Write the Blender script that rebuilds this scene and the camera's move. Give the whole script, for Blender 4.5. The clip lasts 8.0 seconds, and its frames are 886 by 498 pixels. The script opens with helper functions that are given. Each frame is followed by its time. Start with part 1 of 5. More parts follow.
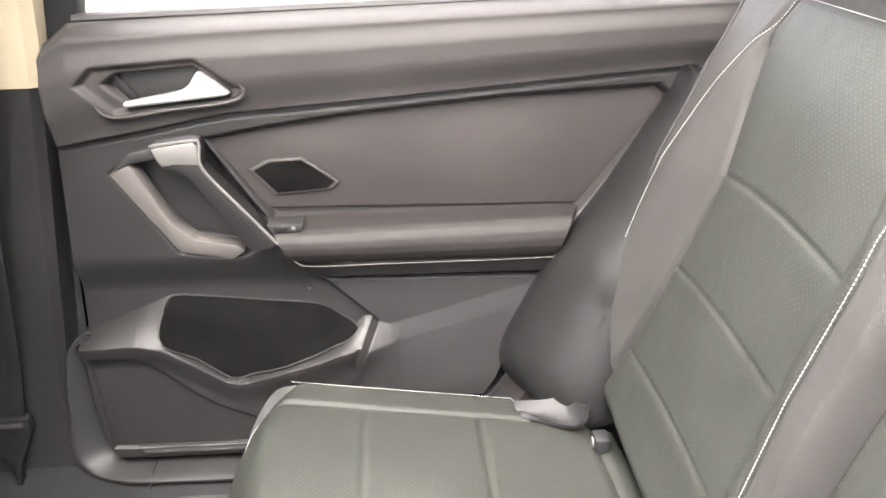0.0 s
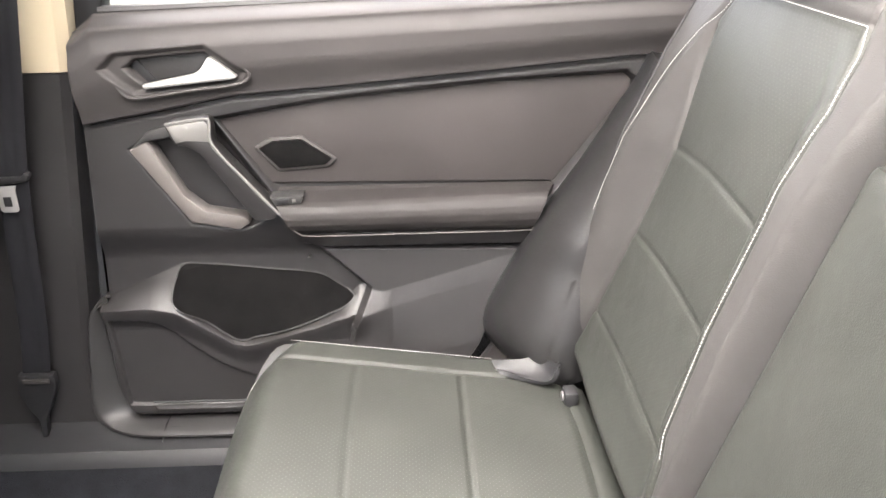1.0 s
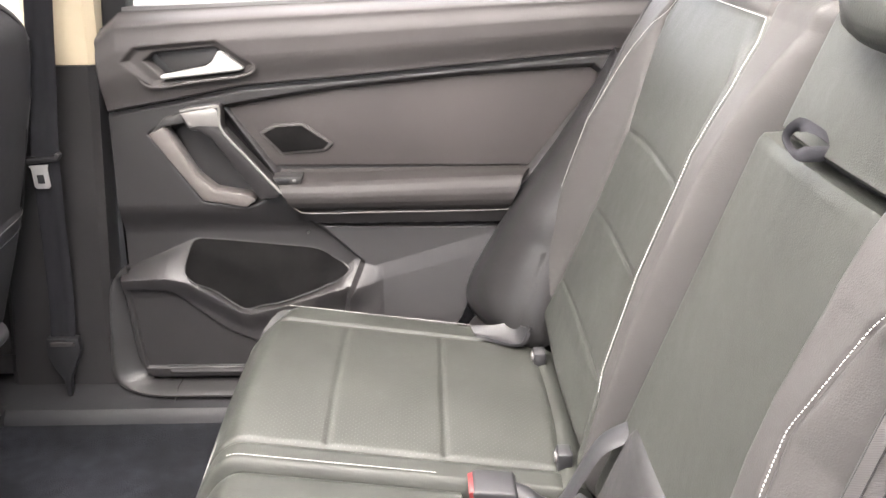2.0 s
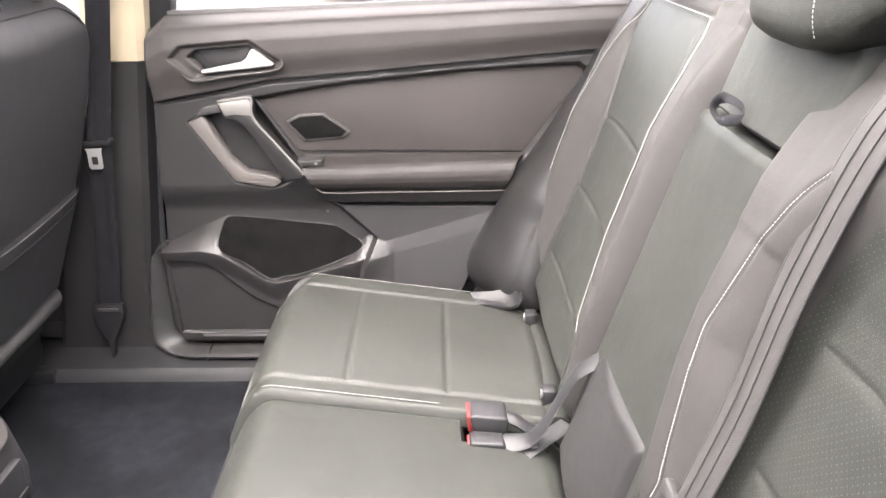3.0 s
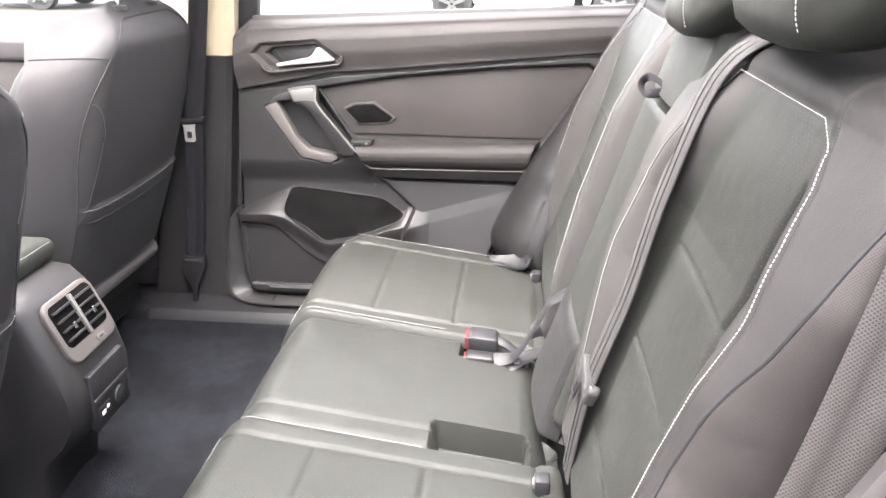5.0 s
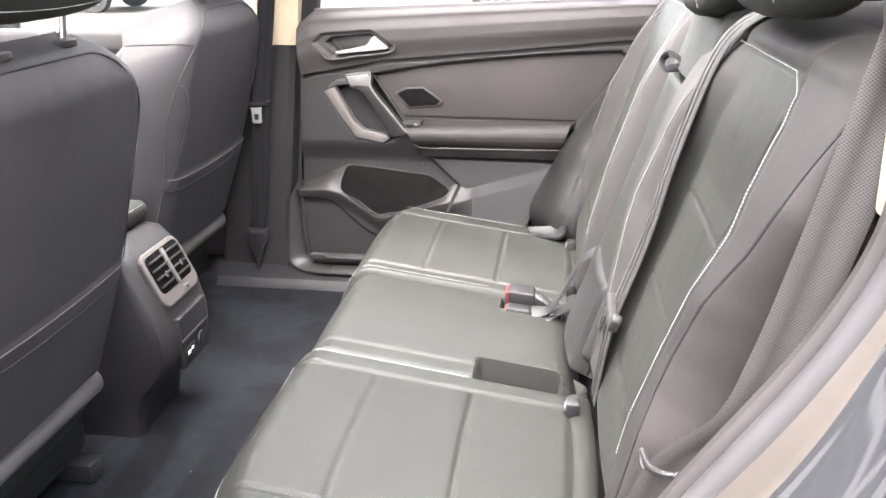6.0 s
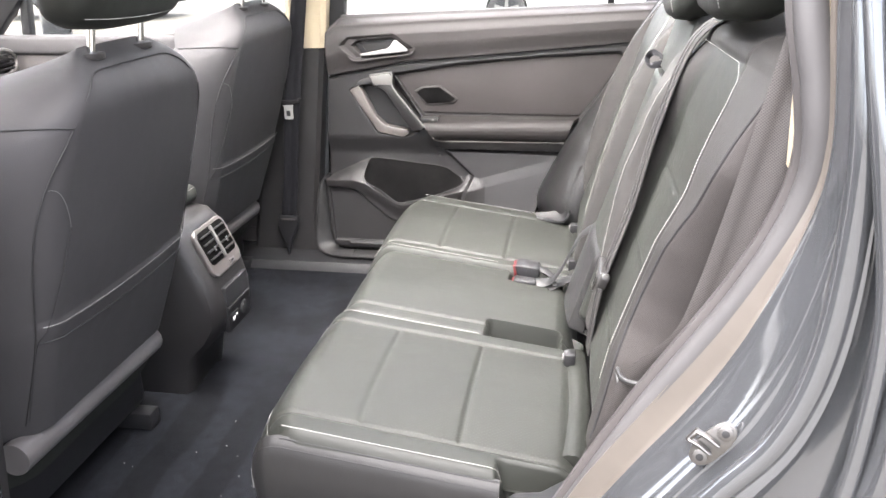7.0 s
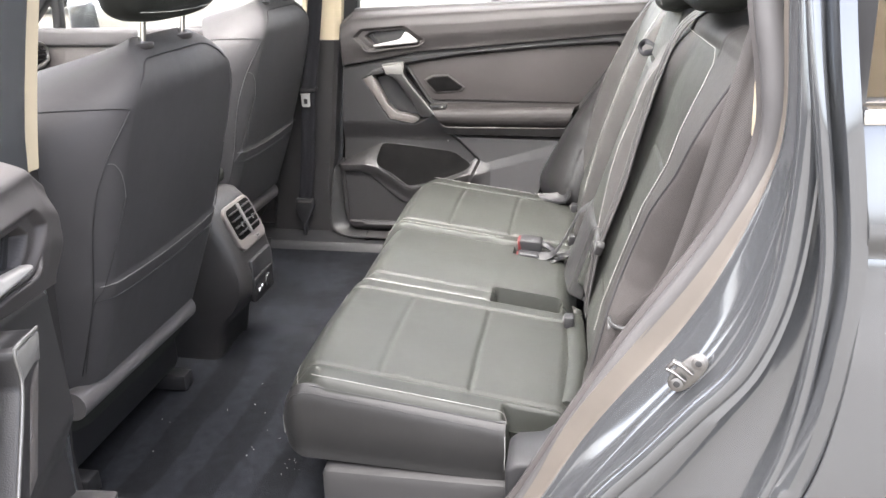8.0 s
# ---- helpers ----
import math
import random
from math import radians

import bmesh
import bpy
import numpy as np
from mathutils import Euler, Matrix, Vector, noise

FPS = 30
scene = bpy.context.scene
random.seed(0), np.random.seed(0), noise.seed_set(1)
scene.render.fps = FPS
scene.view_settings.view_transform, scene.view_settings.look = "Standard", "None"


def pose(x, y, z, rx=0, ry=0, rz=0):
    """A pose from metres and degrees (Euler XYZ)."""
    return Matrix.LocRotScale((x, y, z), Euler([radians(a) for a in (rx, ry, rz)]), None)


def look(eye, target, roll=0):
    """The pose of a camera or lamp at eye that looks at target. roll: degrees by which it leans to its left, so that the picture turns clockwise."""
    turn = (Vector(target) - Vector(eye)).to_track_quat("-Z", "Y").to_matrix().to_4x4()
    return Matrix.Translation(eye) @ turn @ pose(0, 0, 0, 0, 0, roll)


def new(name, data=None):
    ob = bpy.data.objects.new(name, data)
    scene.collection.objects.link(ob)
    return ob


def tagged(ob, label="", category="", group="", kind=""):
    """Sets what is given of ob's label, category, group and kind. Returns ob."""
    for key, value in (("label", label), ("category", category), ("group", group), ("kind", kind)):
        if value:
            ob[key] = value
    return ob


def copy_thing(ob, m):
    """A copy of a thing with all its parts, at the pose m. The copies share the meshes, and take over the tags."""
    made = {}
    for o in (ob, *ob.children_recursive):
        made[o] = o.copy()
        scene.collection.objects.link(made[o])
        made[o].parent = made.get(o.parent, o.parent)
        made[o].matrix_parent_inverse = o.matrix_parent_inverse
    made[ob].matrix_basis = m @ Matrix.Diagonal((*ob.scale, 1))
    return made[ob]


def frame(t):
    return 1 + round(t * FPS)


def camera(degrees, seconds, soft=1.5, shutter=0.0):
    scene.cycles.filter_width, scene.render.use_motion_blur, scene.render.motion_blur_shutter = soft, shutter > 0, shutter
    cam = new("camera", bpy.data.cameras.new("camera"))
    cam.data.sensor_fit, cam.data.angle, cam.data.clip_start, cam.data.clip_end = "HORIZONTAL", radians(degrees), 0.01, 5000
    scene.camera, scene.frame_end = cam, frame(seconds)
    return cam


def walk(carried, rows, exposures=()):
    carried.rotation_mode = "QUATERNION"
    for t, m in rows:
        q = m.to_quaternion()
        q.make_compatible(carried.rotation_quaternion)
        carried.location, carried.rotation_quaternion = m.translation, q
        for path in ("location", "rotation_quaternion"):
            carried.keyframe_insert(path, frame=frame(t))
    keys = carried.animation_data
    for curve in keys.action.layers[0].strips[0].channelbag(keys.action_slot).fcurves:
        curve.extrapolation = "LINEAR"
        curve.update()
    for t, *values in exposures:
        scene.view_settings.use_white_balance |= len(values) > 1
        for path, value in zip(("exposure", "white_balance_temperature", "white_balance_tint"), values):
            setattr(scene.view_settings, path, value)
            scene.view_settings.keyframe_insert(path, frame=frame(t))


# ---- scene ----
cam = camera(57.4, 8.0)
METRES, EYE, TILT, LEAN, TURN = 1.485, 1.38, -25.2, 0.0, -4.0
SIDE = -0.382  # the first eye's distance from the car's middle line
ROWS = [
    (0.0, 0.0, 0.0, 0.0, -0.0, -0.0, 0.0),
    (0.5, 0.02, -0.0331, -0.0205, 0.59, 0.32, -0.09),
    (1.0, 0.0371, -0.0781, -0.0423, 1.41, 0.74, -0.48),
    (1.5, 0.0759, -0.1199, -0.0642, 2.23, 1.18, -0.83),
    (3.0, 0.0904, -0.3029, -0.1396, 3.04, 2.36, -1.25),
    (3.5, 0.1058, -0.3672, -0.1703, 3.52, 2.91, -1.86),
    (4.0, 0.1327, -0.4142, -0.1865, 4.21, 3.43, -2.74),
    (5.5, 0.2128, -0.5509, -0.2607, 10.56, 3.63, -4.54),
    (6.0, 0.2122, -0.6171, -0.2934, 11.27, 3.6, -4.76),
    (6.5, 0.2286, -0.6889, -0.32, 11.91, 3.74, -4.87),
    (7.0, 0.2449, -0.7546, -0.3451, 12.35, 3.9, -4.82),
    (7.5, 0.2527, -0.8072, -0.3659, 12.63, 3.81, -4.7),
    (8.0, 0.2605, -0.8529, -0.3827, 12.66, 3.44, -4.74),
]
walk(cam, [(t, pose(0, SIDE, EYE, TILT, LEAN, TURN) @ pose(METRES * x, METRES * y, METRES * z, 90 + pitch, roll, yaw)) for t, x, y, z, yaw, pitch, roll in ROWS],
     exposures=[(0.0, 4.18, 6650, 15), (1.5, 4.12, 6650, 16), (3.0, 4.25, 6600, 18), (4.0, 4.45, 6550, 18), (5.5, 4.3, 6450, 17), (6.5, 4.25, 6450, 16), (8.0, 4.0, 6450, 14)])

# ---- world and light ----
world = bpy.data.worlds.new("sky")
scene.world = world
world.use_nodes = True
wn = world.node_tree
sky = wn.nodes.new("ShaderNodeTexSky")
sky.sky_type = "NISHITA"
sky.sun_disc = False
sky.sun_elevation = radians(67)
sky.sun_rotation = radians(-45)
sky.dust_density = 4.0
sky.ozone_density = 0.6
haze = wn.nodes.new("ShaderNodeHueSaturation")  # thin high cloud greys the blue
haze.inputs["Saturation"].default_value = 0.4
wn.links.new(sky.outputs[0], haze.inputs["Color"])
wn.links.new(haze.outputs[0], wn.nodes["Background"].inputs[0])
wn.nodes["Background"].inputs[1].default_value = 0.10
sun = new("sun", bpy.data.lights.new("sun", "SUN"))
sun.data.energy = 2.1
sun.data.angle = radians(78)
sun.data.color = (1.0, 0.96, 0.9)
sun.matrix_world = look((-1.2, -2.5, 5.6), (0, 0, 0))


# ---- materials ----
def material(name, base, rough, metal=0.0, grain=0.0, size=900.0, vary=0.12, blotch=6.0, bumpy=0.0006, cells=False, coat=0.0, spec=0.5, second=None, crease=0.0):
    """A surface with fine relief and slow changes of tone, all at real size."""
    m = bpy.data.materials.new(name)
    m.use_nodes = True
    nt = m.node_tree
    p = nt.nodes["Principled BSDF"]
    co = nt.nodes.new("ShaderNodeTexCoord")
    slow = nt.nodes.new("ShaderNodeTexNoise")
    slow.inputs["Scale"].default_value = blotch
    slow.inputs["Detail"].default_value = 5
    nt.links.new(co.outputs["Object"], slow.inputs["Vector"])
    ramp = nt.nodes.new("ShaderNodeValToRGB")
    lo = [c * (1 - vary) for c in base]
    hi = [c * (1 + vary) for c in base] if second is None else second
    ramp.color_ramp.elements[0].position, ramp.color_ramp.elements[1].position = 0.3, 0.7
    ramp.color_ramp.elements[0].color = (*lo, 1)
    ramp.color_ramp.elements[1].color = (*hi, 1)
    nt.links.new(slow.outputs["Fac"], ramp.inputs[0])
    nt.links.new(ramp.outputs[0], p.inputs["Base Color"])
    rr = nt.nodes.new("ShaderNodeMapRange")
    rr.inputs[3].default_value, rr.inputs[4].default_value = max(rough - 0.07, 0.02), min(rough + 0.07, 1)
    nt.links.new(slow.outputs["Fac"], rr.inputs[0])
    nt.links.new(rr.outputs[0], p.inputs["Roughness"])
    p.inputs["Metallic"].default_value = metal
    p.inputs["Specular IOR Level"].default_value = spec
    p.inputs["Coat Weight"].default_value = coat
    p.inputs["Coat Roughness"].default_value = 0.09
    if grain:
        fine = nt.nodes.new("ShaderNodeTexVoronoi" if cells else "ShaderNodeTexNoise")
        fine.inputs["Scale"].default_value = size
        nt.links.new(co.outputs["Object"], fine.inputs["Vector"])
        bump = nt.nodes.new("ShaderNodeBump")
        bump.inputs["Strength"].default_value = grain
        bump.inputs["Distance"].default_value = bumpy
        nt.links.new(fine.outputs[0], bump.inputs["Height"])
        nt.links.new(bump.outputs[0], p.inputs["Normal"])
        if crease:
            rolls = nt.nodes.new("ShaderNodeTexNoise")
            rolls.inputs["Scale"].default_value = 22
            rolls.inputs["Detail"].default_value = 2
            nt.links.new(co.outputs["Object"], rolls.inputs["Vector"])
            soft = nt.nodes.new("ShaderNodeBump")
            soft.inputs["Strength"].default_value = crease
            soft.inputs["Distance"].default_value = 0.004
            nt.links.new(rolls.outputs["Fac"], soft.inputs["Height"])
            nt.links.new(soft.outputs[0], bump.inputs["Normal"])
    return m


LEATHER = material("dark grey leather", (0.0185, 0.0197, 0.0172), 0.5, spec=0.25, crease=0.3, grain=0.35, size=650, cells=True, blotch=9, bumpy=0.0005)
BOLSTER = material("dark bolster leather", (0.0120, 0.0117, 0.0118), 0.36, spec=0.3, grain=0.3, size=650, cells=True, blotch=7, bumpy=0.0005)
LEATHER_SOFT = material("grey bolster leather", (0.0150, 0.0148, 0.0148), 0.46, spec=0.28, crease=0.3, grain=0.3, size=650, cells=True, blotch=7, bumpy=0.0005)
SEATBACK = material("front seat back leather", (0.0385, 0.0372, 0.0385), 0.56, spec=0.2, crease=0.25, grain=0.3, size=650, cells=True, blotch=5, bumpy=0.0005)
PLASTIC = material("charcoal soft plastic", (0.0335, 0.0306, 0.0302), 0.56, spec=0.3, grain=0.25, size=1100, blotch=8, bumpy=0.0004)
PLASTIC_LOW = material("hard grained plastic", (0.0152, 0.0143, 0.0145), 0.46, grain=0.5, size=800, blotch=10, bumpy=0.0006)
VINYL = material("door insert vinyl", (0.0295, 0.0261, 0.0256), 0.6, spec=0.25, grain=0.3, size=700, cells=True, blotch=5, bumpy=0.0005)
ARMVINYL = material("armrest vinyl", (0.0190, 0.0171, 0.0168), 0.56, spec=0.22, grain=0.3, size=700, cells=True, blotch=5, bumpy=0.0005)
SEATPAN = material("coarse dark plastic", (0.020, 0.0195, 0.0195), 0.5, grain=0.4, size=800, blotch=10)
BLACK = material("black plastic", (0.012, 0.012, 0.013), 0.52, spec=0.35, grain=0.2, size=900)
GREYPLAST = material("mid grey plastic", (0.085, 0.080, 0.080), 0.38, grain=0.25, size=900, bumpy=0.0004)
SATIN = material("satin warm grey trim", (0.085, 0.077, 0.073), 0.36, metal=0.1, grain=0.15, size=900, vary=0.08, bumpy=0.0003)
SILVER = material("satin silver trim", (0.15, 0.147, 0.14), 0.36, metal=0.4, vary=0.05)
BRIGHT = material("bright satin lever", (0.34, 0.335, 0.325), 0.3, metal=0.4, vary=0.04)
CHROME = material("chrome", (0.85, 0.85, 0.84), 0.1, metal=1.0, vary=0.03)
STEEL = material("steel", (0.16, 0.155, 0.15), 0.4, metal=1.0, vary=0.08, blotch=30)
THREAD = material("white thread", (0.33, 0.325, 0.31), 0.7, vary=0.06, blotch=300)
DIMTHREAD = material("grey thread", (0.16, 0.16, 0.155), 0.7, vary=0.06, blotch=300)
DARKTHREAD = material("dark thread", (0.015, 0.015, 0.016), 0.8, vary=0.06, blotch=300)
BEIGE = material("beige headliner cloth", (0.40, 0.34, 0.24), 0.85, grain=0.3, size=1500, vary=0.05)
DARKWEB = material("black belt webbing", (0.012, 0.012, 0.014), 0.9, spec=0.15, grain=0.5, size=900, blotch=12)
WEBBING = material("woven belt webbing", (0.0275, 0.0260, 0.0252), 0.65, grain=0.5, size=900, blotch=12, bumpy=0.0006)


def twill(m):
    """Fine slanting ribs of the weave."""
    nt = m.node_tree
    co = nt.nodes.new("ShaderNodeTexCoord")
    wave = nt.nodes.new("ShaderNodeTexWave")
    wave.bands_direction = "DIAGONAL"
    wave.inputs["Scale"].default_value = 270
    wave.inputs["Distortion"].default_value = 0.6
    nt.links.new(co.outputs["Object"], wave.inputs["Vector"])
    bump = nt.nodes.new("ShaderNodeBump")
    bump.inputs["Strength"].default_value = 0.2
    bump.inputs["Distance"].default_value = 0.001
    nt.links.new(wave.outputs[0], bump.inputs["Height"])
    p = nt.nodes["Principled BSDF"]
    nt.links.new(bump.outputs[0], p.inputs["Normal"])
    mix = nt.nodes.new("ShaderNodeMix")
    mix.data_type, mix.blend_type = "RGBA", "MULTIPLY"
    mix.inputs[0].default_value = 0.3
    old = p.inputs["Base Color"].links[0].from_socket
    nt.links.new(old, mix.inputs[6])
    nt.links.new(wave.outputs[0], mix.inputs[7])
    nt.links.new(mix.outputs[2], p.inputs["Base Color"])


twill(WEBBING)
RUBBER = material("door seal rubber", (0.034, 0.0325, 0.033), 0.6, grain=0.3, size=1300, blotch=14)
RED = material("red release button", (0.085, 0.008, 0.008), 0.45, vary=0.1)
PAINT = material("metallic grey paint", (0.120, 0.126, 0.134), 0.13, metal=0.75, vary=0.06, coat=0.9)
# the jamb's warm ground reflection is put into this rougher paint's colour
JAMB_REFLECT = material("jamb paint with warm reflection", (0.080, 0.070, 0.061), 0.42, metal=0.3, vary=0.12, blotch=12, coat=0.4)
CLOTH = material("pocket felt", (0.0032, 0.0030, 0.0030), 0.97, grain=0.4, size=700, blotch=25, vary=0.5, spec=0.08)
CONCRETE = material("worn yard concrete", (0.036, 0.0320, 0.0235), 0.85, grain=0.4, size=60, blotch=0.4, vary=0.15, bumpy=0.004)
APRON = material("worn grey asphalt", (0.060, 0.056, 0.048), 0.85, grain=0.4, size=60, blotch=0.7, vary=0.12, bumpy=0.004)
WHITEPAINT = material("white car paint", (0.8, 0.8, 0.79), 0.25, vary=0.03, coat=1.0)
TYRE = material("tyre rubber", (0.025, 0.025, 0.025), 0.8, grain=0.4, size=200)


def glass(name, tint, rough=0.0):
    m = bpy.data.materials.new(name)
    m.use_nodes = True
    p = m.node_tree.nodes["Principled BSDF"]
    p.inputs["Base Color"].default_value = (*tint, 1)
    p.inputs["Transmission Weight"].default_value = 1.0
    p.inputs["Roughness"].default_value = rough
    p.inputs["IOR"].default_value = 1.45
    return m


GLASS = glass("window glass", (0.93, 0.96, 0.94))
TINTED = glass("tinted window glass", (0.24, 0.225, 0.205))


def perforated(name, base, pitch=190, dot=0.115, ink=(0.050, 0.051, 0.047, 1)):
    """Leather pierced by a regular grid of small holes."""
    m = material(name, base, 0.52, spec=0.24, crease=0.3, grain=0.35, size=650, cells=True, blotch=9, bumpy=0.0005)
    nt = m.node_tree
    p = nt.nodes["Principled BSDF"]
    co = nt.nodes.new("ShaderNodeTexCoord")
    turn = nt.nodes.new("ShaderNodeMapping")
    turn.inputs["Rotation"].default_value = (0, 0, radians(45))
    dots = nt.nodes.new("ShaderNodeTexVoronoi")
    dots.inputs["Scale"].default_value = pitch
    dots.inputs["Randomness"].default_value = 0.0
    dots.voronoi_dimensions = "2D"
    nt.links.new(co.outputs["UV"], turn.inputs["Vector"])
    nt.links.new(turn.outputs[0], dots.inputs["Vector"])
    step = nt.nodes.new("ShaderNodeMath")
    step.operation = "LESS_THAN"
    step.inputs[1].default_value = dot
    nt.links.new(dots.outputs["Distance"], step.inputs[0])
    mix = nt.nodes.new("ShaderNodeMix")
    mix.data_type = "RGBA"
    old = p.inputs["Base Color"].links[0].from_socket
    nt.links.new(step.outputs[0], mix.inputs[0])
    nt.links.new(old, mix.inputs[6])
    mix.inputs[7].default_value = ink
    nt.links.new(mix.outputs[2], p.inputs["Base Color"])
    return m


WOVEN = perforated("grey spacer mesh", (0.046, 0.0418, 0.0407), 560, 0.3, (0.028, 0.026, 0.025, 1))
SIDELEATHER = material("warm grey side leather", (0.0275, 0.0264, 0.0254), 0.6, spec=0.22, crease=0.3, grain=0.35, size=650, cells=True, blotch=9, bumpy=0.0005)
BELTMESH = perforated("coarse mesh webbing", (0.046, 0.0420, 0.0408), 440, 0.34, (0.019, 0.0176, 0.0172, 1))
PERFORATED = perforated("perforated dark leather", (0.0180, 0.0192, 0.0167), 170)


def carpet():
    """Short black pile, brushed in stripes by a vacuum cleaner."""
    m = material("black carpet", (0.0080, 0.0086, 0.0105), 0.95, grain=0.9, size=420, blotch=40, vary=0.3, bumpy=0.004)
    nt = m.node_tree
    p = nt.nodes["Principled BSDF"]
    co = nt.nodes.new("ShaderNodeTexCoord")
    wave = nt.nodes.new("ShaderNodeTexWave")
    wave.bands_direction = "X"
    wave.inputs["Scale"].default_value = 2.3
    wave.inputs["Distortion"].default_value = 1.1
    wave.inputs["Detail"].default_value = 2.0
    wave.inputs["Detail Scale"].default_value = 2.5
    nt.links.new(co.outputs["Object"], wave.inputs["Vector"])
    ramp = nt.nodes.new("ShaderNodeValToRGB")
    ramp.color_ramp.elements[0].position, ramp.color_ramp.elements[1].position = 0.44, 0.58
    ramp.color_ramp.elements[0].color = (0.78, 0.78, 0.78, 1)
    ramp.color_ramp.elements[1].color = (1.35, 1.35, 1.38, 1)
    # the brushed stripes end where the cleaner stopped; beyond lies plain pile with loose patches
    parts = nt.nodes.new("ShaderNodeSeparateXYZ")
    nt.links.new(co.outputs["Object"], parts.inputs[0])
    reach = nt.nodes.new("ShaderNodeMapRange")
    reach.inputs[1].default_value, reach.inputs[2].default_value = -0.05, -0.30
    nt.links.new(parts.outputs["Y"], reach.inputs[0])
    patch = nt.nodes.new("ShaderNodeTexNoise")
    patch.inputs["Scale"].default_value = 7.0
    patch.inputs["Detail"].default_value = 4
    nt.links.new(co.outputs["Object"], patch.inputs["Vector"])
    pick = nt.nodes.new("ShaderNodeMix")
    nt.links.new(reach.outputs[0], pick.inputs[0])
    nt.links.new(patch.outputs["Fac"], pick.inputs[2])
    nt.links.new(wave.outputs[0], pick.inputs[3])
    nt.links.new(pick.outputs[0], ramp.inputs[0])
    mix = nt.nodes.new("ShaderNodeMix")
    mix.data_type, mix.blend_type = "RGBA", "MULTIPLY"
    mix.inputs[0].default_value = 1.0
    old = p.inputs["Base Color"].links[0].from_socket
    nt.links.new(old, mix.inputs[6])
    nt.links.new(ramp.outputs[0], mix.inputs[7])
    nt.links.new(mix.outputs[2], p.inputs["Base Color"])
    p.inputs["Specular IOR Level"].default_value = 0.12
    return m


CARPET = carpet()


# ---- building tools ----
def part(name, bm, mat, parent=None, label="", sharp=38, also=None, where=None):
    me = bpy.data.meshes.new(name)
    bmesh.ops.recalc_face_normals(bm, faces=bm.faces)
    bm.to_mesh(me)
    bm.free()
    me.polygons.foreach_set("use_smooth", [True] * len(me.polygons))
    me.set_sharp_from_angle(angle=radians(sharp))
    me.materials.append(mat)
    if also is not None:
        me.materials.append(also)
        mid = np.empty(3 * len(me.polygons))
        me.polygons.foreach_get("center", mid)
        me.polygons.foreach_set("material_index", where(*mid.reshape(-1, 3).T).astype(np.int32))
    ob = new(name, me)
    if parent is not None:
        ob.parent = parent
        if parent.type == "EMPTY":
            ob.matrix_parent_inverse = Matrix.Translation(parent.location).inverted()
    if label:
        ob["label"] = label
    return ob


def thing(name, base, label, category, group="", kind=""):
    ob = new(name)
    ob.location = base
    ob.empty_display_size = 0.05
    return tagged(ob, label, category, group, kind)


def bevelled(bm, width, segments=2, angle=30):
    if width > 0:
        edges = [e for e in bm.edges if len(e.link_faces) == 2 and e.calc_face_angle(0) > radians(angle)]
        bmesh.ops.bevel(bm, geom=edges, offset=width, segments=segments, profile=0.5, affect="EDGES", clamp_overlap=True)
    return bm


def box(x0, x1, y0, y1, z0, z1, bev=0.003, seg=2):
    bm = bmesh.new()
    bmesh.ops.create_cube(bm, size=1, matrix=Matrix.LocRotScale(((x0 + x1) / 2, (y0 + y1) / 2, (z0 + z1) / 2), None, (x1 - x0, y1 - y0, z1 - z0)))
    return bevelled(bm, bev, seg)


def prism(pts, axis, a, b, bev=0.003, seg=2, place=None):
    """A polygon, given in the two other axes, drawn out along one axis from a to b."""
    bm = bmesh.new()

    def at(p, d):
        q = list(p)
        q.insert("xyz".index(axis), d)
        v = Vector(q)
        return place @ v if place is not None else v

    lo = [bm.verts.new(at(p, a)) for p in pts]
    hi = [bm.verts.new(at(p, b)) for p in pts]
    n = len(pts)
    bm.faces.new(lo)
    bm.faces.new(hi[::-1])
    for i in range(n):
        bm.faces.new((lo[i], lo[(i + 1) % n], hi[(i + 1) % n], hi[i]))
    bmesh.ops.recalc_face_normals(bm, faces=bm.faces)
    return bevelled(bm, bev, seg)


def loft(rings, caps=True, closed_ring=True, bm=None):
    bm = bm or bmesh.new()
    vs = [[bm.verts.new(p) for p in r] for r in rings]
    n = len(rings[0])
    for a, b in zip(vs, vs[1:]):
        for i in range(n if closed_ring else n - 1):
            bm.faces.new((a[i], a[(i + 1) % n], b[(i + 1) % n], b[i]))
    if caps and closed_ring:
        bm.faces.new(vs[0])
        bm.faces.new(vs[-1][::-1])
    return bm


def sheet(P, thick):
    """A grid of places made into a closed skin with a thickness, set off behind its face. Also lays grid metres as UV."""
    P = np.asarray(P, float)
    nu, nv = P.shape[:2]
    du, dv = np.gradient(P, axis=0), np.gradient(P, axis=1)
    N = np.cross(du, dv)
    N /= np.linalg.norm(N, axis=2, keepdims=True) + 1e-12
    B = P - N * thick
    verts = np.concatenate([P.reshape(-1, 3), B.reshape(-1, 3)])
    i = np.arange(nu * nv).reshape(nu, nv)
    top = np.stack([i[:-1, :-1], i[1:, :-1], i[1:, 1:], i[:-1, 1:]], -1).reshape(-1, 4)
    faces = [tuple(f) for f in top.tolist()] + [tuple(f[::-1]) for f in (top + nu * nv).tolist()]
    rim = list(i[:, 0]) + list(i[-1, 1:]) + list(i[-2::-1, -1]) + list(i[0, -2:0:-1])
    for a, b in zip(rim, rim[1:] + rim[:1]):
        faces.append((int(b), int(a), int(a + nu * nv), int(b + nu * nv)))
    me = bpy.data.meshes.new("skin")
    me.from_pydata(verts.tolist(), [], faces)
    bm = bmesh.new()
    bm.from_mesh(me)
    bpy.data.meshes.remove(me)
    return bm


